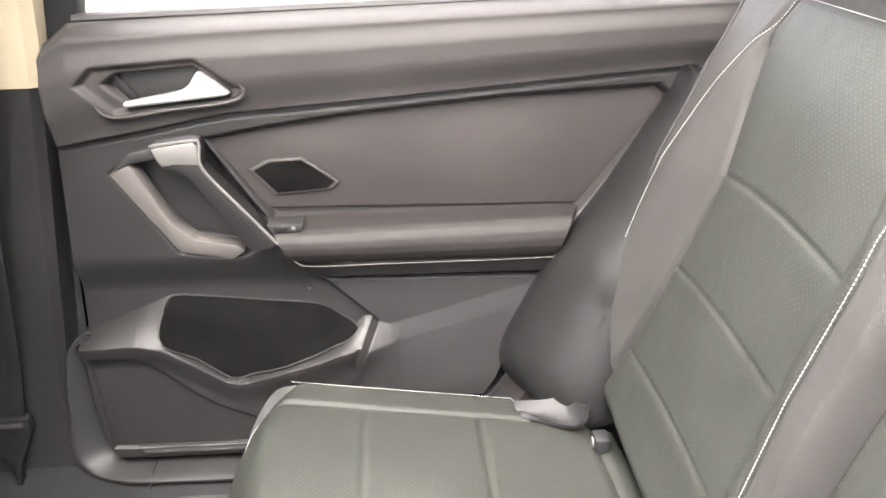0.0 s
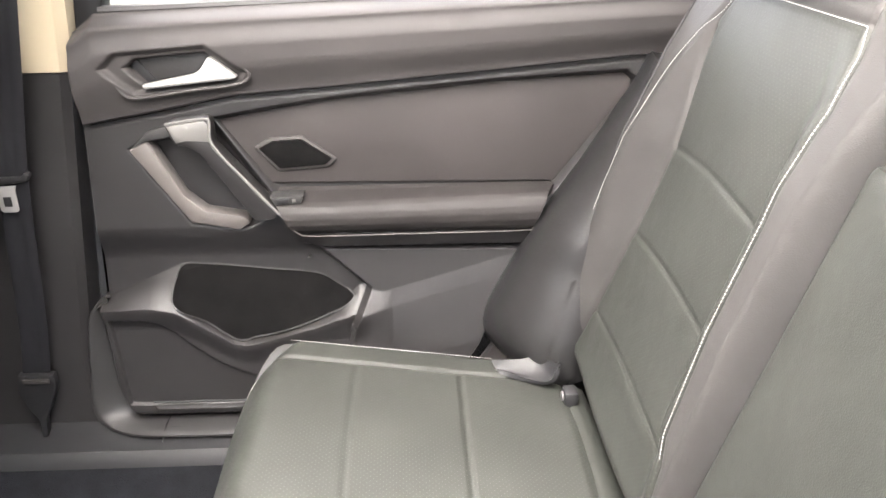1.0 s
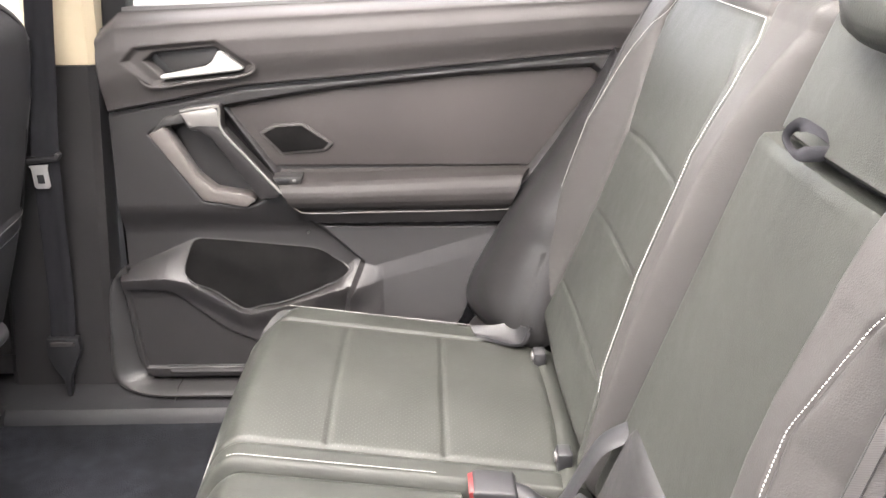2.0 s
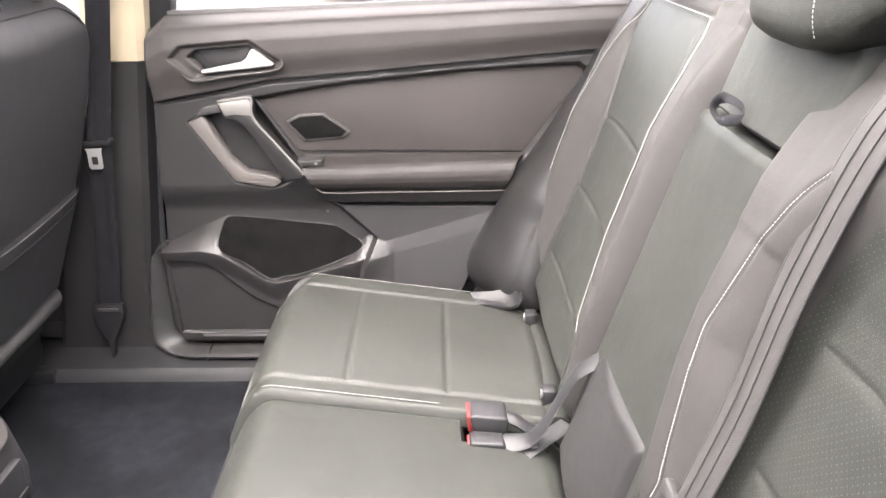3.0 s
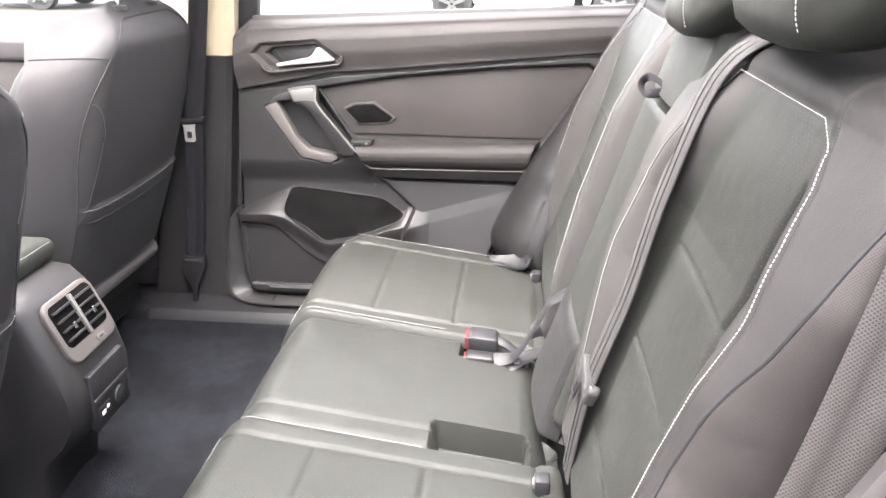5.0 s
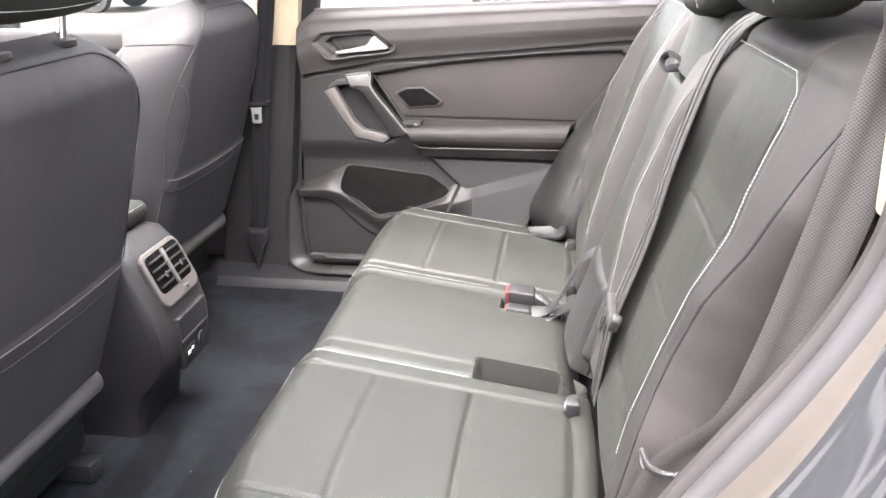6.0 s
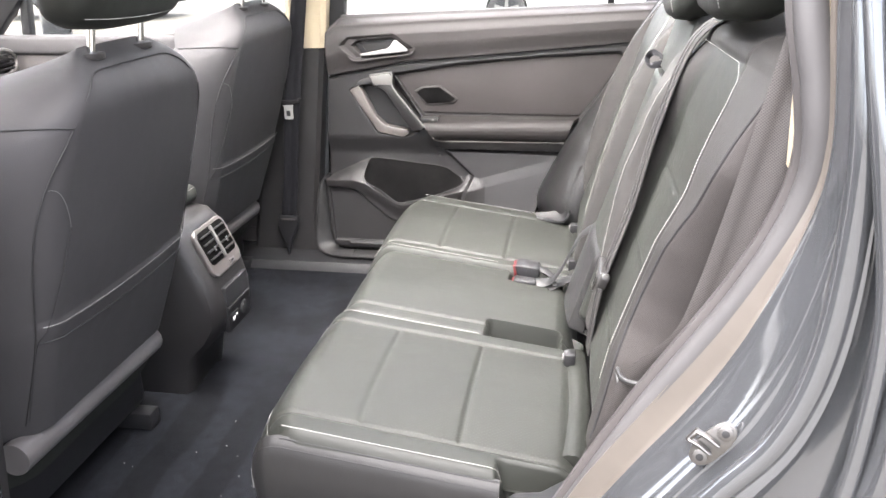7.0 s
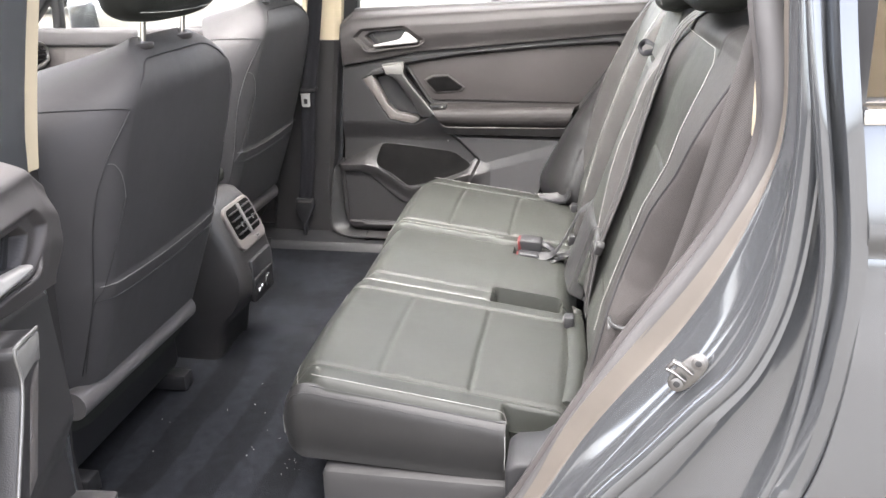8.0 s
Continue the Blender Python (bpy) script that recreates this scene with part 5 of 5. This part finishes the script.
def buckle():
    b = thing("belt_buckle", (0.16, 0.13, 0.63), "black belt buckle with red release button on seat", "belt buckle")
    wedge = [(0.158, 0.646), (0.150, 0.680), (0.158, 0.683), (0.206, 0.678), (0.210, 0.668), (0.206, 0.646)]
    part("housing", prism(wedge, "y", 0.134, 0.182, 0.004, 3), BLACK, b)
    button = [(0.1485, 0.652), (0.1455, 0.679), (0.1530, 0.680), (0.1585, 0.651)]
    part("release_button", prism(button, "y", 0.138, 0.178, 0.0015, 2), RED, b, "red release button")
    part("stalk", tube(smooth_path([(0.203, 0.158, 0.668), (0.222, 0.150, 0.664), (0.245, 0.146, 0.650), (0.285, 0.140, 0.646)], 16), 0.013, 0.007, 10), BLACK, b)
    c = thing("belt_buckle", (0.16, 0.11, 0.62), "small black belt buckle with red button on webbing", "belt buckle")
    wedge = [(0.154, 0.634), (0.148, 0.656), (0.154, 0.660), (0.200, 0.656), (0.204, 0.648), (0.202, 0.634)]
    part("housing", prism(wedge, "y", 0.100, 0.132, 0.004, 3), BLACK, c)
    part("release_button", prism([(0.1475, 0.639), (0.1455, 0.655), (0.150, 0.656), (0.154, 0.638)], "y", 0.103, 0.128, 0.0012, 2), RED, c, "red release button")
    part("strap", tube(smooth_path([(0.200, 0.114, 0.650), (0.235, 0.108, 0.658), (0.258, 0.102, 0.690), (0.278, 0.106, 0.730), (0.300, 0.104, 0.775), (0.330, 0.098, 0.80)], 36), 0.016, 0.0025, 10, up=(-0.95, 0, 0.3)), BLACK, c, "curved dark webbing strap")
    part("lower_strap", tube(smooth_path([(0.228, 0.094, 0.644), (0.255, 0.112, 0.652), (0.298, 0.140, 0.664)], 16), 0.015, 0.0025, 10), BLACK, c)
    part("strap_clip", box(0.240, 0.250, 0.098, 0.108, 0.648, 0.654, 0.0015), STEEL, c, "small metal clip")


buckle()


# ---- front seats ----
def front_seat():
    seat = thing("front_passenger_seat", (-0.75, -0.45, 0.42), "front seat with dark vinyl back and map pocket", "car seat", "front seats")
    cy, half = -0.424, 0.324
    def width(s):
        low = lines(s, [(0, 0.90), (0.3, 0.97), (0.55, 1.0), (1.1, 1.0)])
        return half * low * (1 - np.clip((s - 0.55) / 0.46, 0, 1) ** 3.2) ** (1 / 3.2)

    def skin(a, s):
        """Rear cover: wraps forward at the sides, rolls over at the top, with a flat pocket below."""
        z = 0.655 + 0.605 * s
        x = -0.590 + 0.29 * (z - 0.60) + 0.012 * np.sin(s * math.pi) - 0.13 * np.clip((np.abs(a) - 0.60) / 0.40, 0, 1) ** 1.8
        x = x - 0.075 * np.clip((s - 0.84) / 0.16, 0, 1) ** 2.2
        x = x + 0.005 * ease((0.33 + 0.04 * a * a - s) / 0.016) * ease((0.78 - np.abs(a)) / 0.06)
        z = z - 0.045 * np.clip((np.abs(a) - 0.55) / 0.45, 0, 1) ** 1.5 * ease((s - 0.45) / 0.5)
        return x, cy + a * width(s), z

    A, S = np.meshgrid(np.linspace(-1, 1, 100), 1 - (1 - np.linspace(0, 1, 110)) ** 1.25, indexing="ij")
    back = part("back_panel", sheet(np.stack(skin(A, S * 0.995), -1), 0.03), SEATBACK, seat, "dark vinyl seat back with map pocket", 70)

    def on(a, s, lift=0.001):
        x, y, z = skin(np.array(float(a)), np.array(float(s)))
        return Vector((float(x) + lift, float(y), float(z) + 0.4 * lift))

    for sg in (1, -1):
        seam = smooth_path([on(sg * a, q) for a, q in ((0.0, 0.945), (0.25, 0.945), (0.46, 0.940), (0.56, 0.90), (0.67, 0.82), (0.74, 0.70), (0.76, 0.55), (0.74, 0.3), (0.75, 0.04))], 70)
        part("seam", tube(seam, 0.0015, seg=6), DARKTHREAD, back)
        part("seam", tube(smooth_path([on(sg * a, 0.84 + 0.22 * (a - 0.655)) for a in np.linspace(0.655, 0.99, 12)], 20), 0.0015, seg=6), DARKTHREAD, back)
        part("stitching", stitches([on(sg * (0.73 - 0.13 * t), 0.71 - 0.12 * t * t) for t in np.linspace(0, 1, 12)], r=0.0005), DIMTHREAD, back)
    part("stitching", stitches([on(a, 0.33 + 0.04 * a * a - 0.012, 0.002) for a in np.linspace(-0.72, 0.72, 40)], r=0.0005), THREAD, back, "pale pocket stitching")
    part("seam", tube(smooth_path([on(a, 0.272 + 0.04 * a * a, 0.0012) for a in np.linspace(-0.74, 0.74, 40)], 60), 0.0011, seg=6), DARKTHREAD, back, "thin lower pocket seam")
    for sg in (1, -1):
        part("seam", tube(smooth_path([on(sg * a, q, 0.0015) for a, q in ((0.60, 0.59), (0.645, 0.45), (0.70, 0.33), (0.735, 0.28), (0.74, 0.05))], 40), 0.0009, seg=6), DARKTHREAD, back, "thin dark seam of the map pocket")
    # padded front of the backrest, reaching up under the rolled rear cover
    rings = []
    for q in np.linspace(0, 1, 30):
        z = 0.58 + 0.640 * q
        w = float(width(np.array(0.10 + 0.885 * q)))
        d = 0.085 * (1 - 0.75 * max(0.0, (q - 0.80) / 0.20) ** 2)
        xc = -0.735 + 0.29 * (z - 0.60) + 0.03 * max(0.0, (q - 0.8) / 0.2) ** 2
        rings.append([Vector((xc + math.copysign(abs(math.sin(b)) ** 0.6, math.sin(b)) * d, cy + math.copysign(abs(math.cos(b)) ** 0.5, math.cos(b)) * w * float(lines(q, [(0, 0.84), (0.55, 0.80), (0.8, 0.62), (1.0, 0.45)])), z)) for b in np.linspace(0, 2 * math.pi, 32, endpoint=False)])
    part("backrest", loft(rings), LEATHER, seat, "dark leather backrest", 70)
    rings = []
    for q in np.linspace(0, 1, 24):
        z = 0.64 + 0.555 * q
        w = float(lines(q, [(0, 0.90), (0.6, 0.86), (0.8, 0.70), (1.0, 0.52)])) * float(width(np.array(0.90 * q)))
        xc = -0.695 + 0.29 * (z - 0.60)
        d = 0.058 * (1 - 0.45 * max(0, (q - 0.85) / 0.15) ** 2)
        ring = []
        for k in range(28):
            b = 2 * math.pi * k / 28
            cu, cv = math.cos(b), math.sin(b)
            ring.append(Vector((xc + math.copysign(abs(cv) ** 0.5, cv) * d, cy + math.copysign(abs(cu) ** 0.35, cu) * w, z)))
        rings.append(ring)
    part("back_core", loft(rings), LEATHER_SOFT, seat, "grained grey side of the backrest", 60)
    # cushion
    X, A = np.meshgrid(np.linspace(-1.20, -0.62, 40), np.linspace(-1, 1, 30), indexing="ij")
    Zc = 0.64 + 0.05 * (-0.62 - X) / 0.58 + 0.03 * np.clip((np.abs(A) - 0.6) / 0.3, 0, 1) - 0.08 * np.clip((np.abs(A) - 0.9) / 0.1, 0, 1) ** 2
    part("cushion", sheet(np.stack([X, cy + A * 0.26, Zc], -1), 0.10), LEATHER, seat)
    part("seat_skirt", box(-1.15, -0.66, cy - 0.25, cy + 0.25, 0.44, 0.56, 0.02), BLACK, seat)
    part("rear_bar", tube([(-0.597, cy - 0.25, 0.632), (-0.603, cy, 0.624), (-0.606, cy + 0.205, 0.619)], 0.028, 0.028, 16), GREYPLAST, seat, "grey lower seat cross bar")
    for yy in (-0.2, 0.2):
        part("rail", box(-1.15, -0.62, cy + yy - 0.02, cy + yy + 0.02, 0.405, 0.445, 0.004), BLACK, seat)
    # headrest on chrome posts
    for a in (-0.072, 0.072):
        part("post", tube([(-0.462, cy + a, 1.22), (-0.440, cy + a, 1.36)], 0.0065, seg=12, up=(0, 1, 0)), CHROME, seat, "chrome headrest post")
        disc = [(-0.459 + 0.018 * math.cos(b), cy + a + 0.026 * math.sin(b)) for b in np.linspace(0, 2 * math.pi, 18, endpoint=False)]
        part("post_collar", prism(disc, "z", 1.238, 1.2475, 0.002), PLASTIC, seat)
    rings = []
    for k in range(17):
        a = -1 + 2 * k / 16
        w = max(1 - abs(a) ** 3.5, 0) ** 0.5 + 0.02
        ring = []
        for j in range(22):
            b = 2 * math.pi * j / 22
            cu, cv = math.cos(b), math.sin(b)
            u = math.copysign(abs(cu) ** 0.6, cu) * 0.05 * (0.35 + 0.65 * w)
            v = math.copysign(abs(cv) ** 0.6, cv) * 0.095 * (0.5 + 0.5 * w)
            ring.append(Vector((-0.435 + u + 0.16 * v, cy + a * 0.172, 1.376 + v)))
        rings.append(ring)
    hr = part("headrest", loft(rings), LEATHER, seat, "dark leather headrest", 60)
    part("stitching", stitches([Vector((-0.435 + 0.051 - 0.016, cy + a * 0.165, 1.304 - 0.008 * (1 - a * a))) for a in np.linspace(-1, 1, 20)]), THREAD, hr, "white thread stitching")
    return seat


near_front = front_seat()
near_front.location.x += 0.012
far_front = copy_thing(near_front, Matrix.Translation((0, 0.90, 0)) @ Matrix.Translation(near_front.location))
far_front.location += Vector((-0.132, 0.0, 0.002))


# ---- centre console ----
def console():
    c = thing("centre_console", (-0.75, 0.0, 0.42), "charcoal centre console with rear air vents and sockets", "console")
    prof = [(-1.2, 0.80), (-0.62, 0.832), (-0.575, 0.825), (-0.550, 0.800), (-0.505, 0.700), (-0.490, 0.640), (-0.492, 0.590), (-0.52, 0.545), (-0.565, 0.50), (-0.580, 0.41), (-1.2, 0.41)]
    bm = bmesh.new()
    rings = []
    for f in np.linspace(-1, 1, 21):
        shrink = 0.018 * abs(f) ** 6
        y = 0.105 * f
        rings.append([Vector((x - (shrink if x > -1.1 else 0), y * (1.0 if z > 0.55 else 0.92), z - (shrink if z > 0.75 else 0))) for x, z in prof])
    part("body", bevelled(loft(rings, bm=bm), 0.012, 3, 50), PLASTIC_LOW, c, "charcoal plastic console body", 50)
    part("lid", box(-1.05, -0.60, -0.095, 0.095, 0.828, 0.872, 0.018, 4), LEATHER, c, "padded leather armrest lid")
    part("stitching", stitches([Vector((-0.603, y, 0.866)) for y in np.linspace(-0.07, 0.075, 20)]), THREAD, c, "white thread stitching")
    # vent panel on the sloping rear face
    t = Vector((-0.045, 0, 0.100)).normalized()
    n = Vector((0.100, 0, 0.045)).normalized()
    m = Matrix((( 0, t.x, n.x, -0.5265), (1, t.y, n.y, 0.0), (0, t.z, n.z, 0.750), (0, 0, 0, 1)))

    def rrect(w, h, r, cx=0.0, cy=0.0):
        out = []
        for qx, qy, a0 in ((1, 1, 0), (-1, 1, 90), (-1, -1, 180), (1, -1, 270)):
            for k in range(6):
                a = radians(a0 + 18 * k)
                out.append((cx + qx * (w / 2 - r) + r * math.cos(a), cy + qy * (h / 2 - r) + r * math.sin(a)))
        return out

    v = part("vent_frame", prism(rrect(0.152, 0.116, 0.024), "z", -0.006, 0.006, 0.003, 3, place=m), SATIN, c, "satin grey vent surround")
    part("vent_opening", prism(rrect(0.132, 0.080, 0.014, 0, 0.010), "z", 0.004, 0.0075, 0.001, place=m), CLOTH, v, "black vent opening")
    part("vent_divider", prism([(-0.004, -0.029), (0.004, -0.029), (0.004, 0.049), (-0.004, 0.049)], "z", 0.006, 0.013, 0.0015, place=m), SILVER, v)
    for sx in (-0.0325, 0.0325):
        for k in range(4):
            yy = -0.016 + 0.0175 * k
            part("louvre", prism([(sx - 0.028, yy - 0.0016), (sx + 0.028, yy - 0.0016), (sx + 0.028, yy + 0.0020), (sx - 0.028, yy + 0.0020)], "z", 0.0065, 0.0125, 0.0008, place=m), PLASTIC_LOW, v)
        part("vent_slider", prism([(sx - 0.004, -0.005), (sx + 0.004, -0.005), (sx + 0.004, 0.008), (sx - 0.004, 0.008)], "z", 0.009, 0.017, 0.002, place=m), CHROME, v, "bright vent slider")
    part("vent_button", prism(rrect(0.026, 0.010, 0.002, 0.02, -0.046), "z", 0.005, 0.008, 0.0008, place=m), GREYPLAST, v)
    part("button_mark", prism(rrect(0.012, 0.004, 0.001, 0.02, -0.046), "z", 0.0075, 0.0088, 0.0003, place=m), BLACK, v)
    # socket panel below
    part("socket_panel", box(-0.50, -0.4865, -0.062, 0.062, 0.560, 0.672, 0.004), BLACK, c, "black socket panel")
    part("tray_lip", box(-0.494, -0.4835, -0.060, 0.060, 0.616, 0.624, 0.002), PLASTIC_LOW, c)
    disc = [(0.022 + 0.018 * math.cos(a), 0.590 + 0.018 * math.sin(a)) for a in np.linspace(0, 2 * math.pi, 20, endpoint=False)]
    part("power_socket", prism(disc, "x", -0.49, -0.482, 0.002), BLACK, c, "round black power socket cap")
    u = part("usb_socket", box(-0.489, -0.484, -0.052, -0.010, 0.578, 0.602, 0.002), BLACK, c)
    part("usb_port", box(-0.4845, -0.4825, -0.046, -0.034, 0.585, 0.593, 0.0008), WHITEPAINT, u)
    part("usb_port", box(-0.4845, -0.4825, -0.028, -0.020, 0.590, 0.596, 0.0008), WHITEPAINT, u)


console()


# ---- dashboard and far front door ----
def dashboard():
    d = thing("dashboard", (-1.6, 0, 0.6), "charcoal dashboard with silver ringed air vents", "dashboard")
    prof = [(-2.1, 1.12), (-1.72, 1.14), (-1.62, 1.12), (-1.56, 1.04), (-1.55, 0.92), (-1.62, 0.80), (-1.68, 0.55), (-2.1, 0.5)]
    part("panel", bevelled(loft([[Vector((x - 0.04 * (abs(y) / 0.75) ** 3, y, z)) for x, z in prof] for y in np.linspace(-0.74, 0.74, 20)]), 0.02, 3), SEATBACK, d, "soft charcoal dashboard")
    ring = [(-1.575, 0.66 + 0.075 * math.cos(a), 1.03 + 0.04 * math.sin(a)) for a in np.linspace(0, 2 * math.pi, 30, endpoint=False)]
    part("vent_ring", tube(ring, 0.008, seg=8, closed=True, up=(1, 0, 0)), SILVER, d, "satin silver vent ring")
    for k in range(4):
        part("vent_slat", box(-1.590, -1.570, 0.60, 0.72, 1.008 + 0.014 * k, 1.013 + 0.014 * k, 0.001), BLACK, d)
    d.location += Vector((0.06, 0.035, 0.03))


dashboard()


def front_door_far():
    d = thing("front_door", (-1.2, 0.80, 0.45), "closed front car door with charcoal trim", "car door")
    part("trim", prism([(-1.62, 0.47), (-0.62, 0.47), (-0.60, 1.175), (-1.60, 1.10), (-1.66, 1.0)], "y", 0.765, 0.80, 0.012, 3), PLASTIC, d, "charcoal door trim")
    part("armrest", box(-1.40, -0.70, 0.70, 0.775, 0.82, 0.89, 0.02, 3), PLASTIC, d)
    part("belt_trim", box(-1.60, -0.60, 0.75, 0.80, 1.08, 1.14, 0.015, 3), SEATBACK, d)
    part("window_bar", prism([(-1.505, 1.10), (-1.475, 1.10), (-1.44, 1.46), (-1.465, 1.46)], "y", 0.80, 0.835, 0.004), BLACK, d, "black bar before the small front pane")
    part("outer_skin", prism([(-1.66, 0.36), (-0.52, 0.36), (-0.50, 1.165), (-1.60, 1.09), (-1.68, 0.9)], "y", 0.90, 0.92, 0.006), PAINT, d)
    part("window_frame", prism([(-1.62, 1.09), (-1.22, 1.52), (-0.60, 1.57), (-0.60, 1.60), (-1.24, 1.56), (-1.70, 1.09)], "y", 0.78, 0.82, 0.004), BLACK, d)
    w = part("window", prism([(-1.60, 1.10), (-0.58, 1.17), (-0.56, 1.565), (-1.22, 1.52)], "y", 0.812, 0.816, 0), GLASS, d, "clear side window pane")
    w.visible_shadow = False
    # outside mirror
    m = part("mirror_housing", box(-1.56, -1.445, 0.97, 1.20, 1.085, 1.225, 0.03, 4), PAINT, d, "painted outside mirror")
    part("mirror_glass", box(-1.448, -1.440, 0.985, 1.185, 1.10, 1.21, 0.003), CHROME, m, "mirror glass")


front_door_far()


def front_of_car():
    for s in (1, -1):
        part("front_pillar", tube(smooth_path([(-1.95, s * 0.74, 1.02), (-1.55, s * 0.70, 1.32), (-1.10, s * 0.63, 1.55)], 20), 0.045, 0.035, 12), BEIGE, car, "beige front pillar trim")
    w = part("windscreen", prism([(-2.15, 1.05), (-1.0, 1.58), (-1.0, 1.585), (-2.15, 1.056)], "y", -0.66, 0.66, 0), GLASS, car, "windscreen pane")
    w.visible_shadow = False
    part("bonnet", box(-3.0, -2.1, -0.75, 0.75, 0.85, 1.02, 0.06, 4), PAINT, car)
    part("firewall", box(-2.15, -2.05, -0.75, 0.75, 0.35, 0.95, 0.02), PLASTIC_LOW, car)
    part("front_floor", box(-2.1, -1.85, -0.72, 0.72, 0.40, 0.56, 0.02), CARPET, car)


front_of_car()


# ---- yard outside ----
def parked_car(x, y, turn, paint, label):
    """A saloon seen through the windows: body, dark glass, lamps and spoked wheels."""
    c = thing("parked_car", (0, 0, 0), label, "car", "parked cars")
    low = [(-2.15, 0.30), (-2.2, 0.55), (-2.12, 0.80), (-1.15, 0.95), (1.95, 0.98), (2.15, 0.85), (2.2, 0.50), (2.12, 0.28)]
    arch = []
    for cx in (1.32, -1.32):
        arch += [(cx + 0.36 * math.cos(a), 0.31 + 0.36 * math.sin(a)) for a in np.linspace(0, math.pi, 10)]
    part("body", prism(low + arch, "y", -0.88, 0.88, 0.05, 3), paint, c)
    part("cabin", prism([(-1.2, 0.94), (-0.45, 1.42), (0.95, 1.44), (1.75, 0.97)], "y", -0.74, 0.74, 0.06, 3), paint, c)
    for s in (-1, 1):
        part("side_window", prism([(-0.98, 0.99), (-0.38, 1.36), (0.20, 1.38), (0.20, 0.99)], "y", s * 0.735, s * 0.75, 0.005), BLACK, c)
        part("side_window", prism([(0.27, 0.99), (0.27, 1.38), (0.90, 1.38), (1.50, 1.0)], "y", s * 0.735, s * 0.75, 0.005), BLACK, c)
        part("headlight", box(-2.19, -2.02, s * 0.70 - 0.14, s * 0.70 + 0.14, 0.62, 0.76, 0.03, 3), CHROME, c)
        for cx in (1.32, -1.32):
            w = part("wheel", tube([(cx, s * 0.70, 0.32), (cx, s * 0.89, 0.32)], 0.32, seg=36, up=(0, 0, 1)), TYRE, c)
            part("rim", tube([(cx, s * 0.86, 0.32), (cx, s * 0.895, 0.32)], 0.215, seg=30, up=(0, 0, 1)), BLACK, w)
            for k in range(5):
                a = 2 * math.pi * k / 5 + 0.3
                d, q = Vector((math.cos(a), 0, math.sin(a))), Vector((-math.sin(a), 0, math.cos(a)))
                o = Vector((cx, s * 0.90, 0.32))
                part("spoke", loft([[o + d * r + q * h + Vector((0, s * e, 0)) for h, e in ((-t, 0), (t, 0), (t, 0.012), (-t, 0.012))] for r, t in ((0.02, 0.03), (0.215, 0.022))]), SILVER, w)
    c.matrix_basis = pose(x, y, 0, 0, 0, turn)
    return c


parked_car(-10.5, 15.3, 0, TYRE, "dark car parked across the yard")
parked_car(0.35, 13.6, 0, WHITEPAINT, "pale car parked across the yard")
parked_car(-6.5, 24.0, 12, PAINT, "grey car parked far across the yard")


# ---- crumbs left on the carpet ----
def crumbs():
    rng = random.Random(4)
    bm = bmesh.new()
    for cx, cy, n, spread in ((-0.27, -0.48, 9, 0.016), (-0.365, -0.436, 3, 0.010), (-0.336, -0.386, 2, 0.012), (-0.60, -0.37, 2, 0.02), (-0.45, -0.30, 5, 0.12)):
        for _ in range(n):
            r = rng.uniform(0.0008, 0.0019)
            m = Matrix.Translation((cx + rng.gauss(0, spread), cy + rng.gauss(0, spread), 0.4005 + r * 0.5)) @ Euler((rng.random() * 6, rng.random() * 6, 0)).to_matrix().to_4x4()
            bmesh.ops.create_icosphere(bm, subdivisions=1, radius=r, matrix=m @ Matrix.Diagonal((1.0, rng.uniform(0.5, 0.9), rng.uniform(0.4, 0.7), 1)))
    tagged(part("crumbs", bm, THREAD), "pale crumbs scattered on black carpet", "crumbs", kind="stuff")


crumbs()
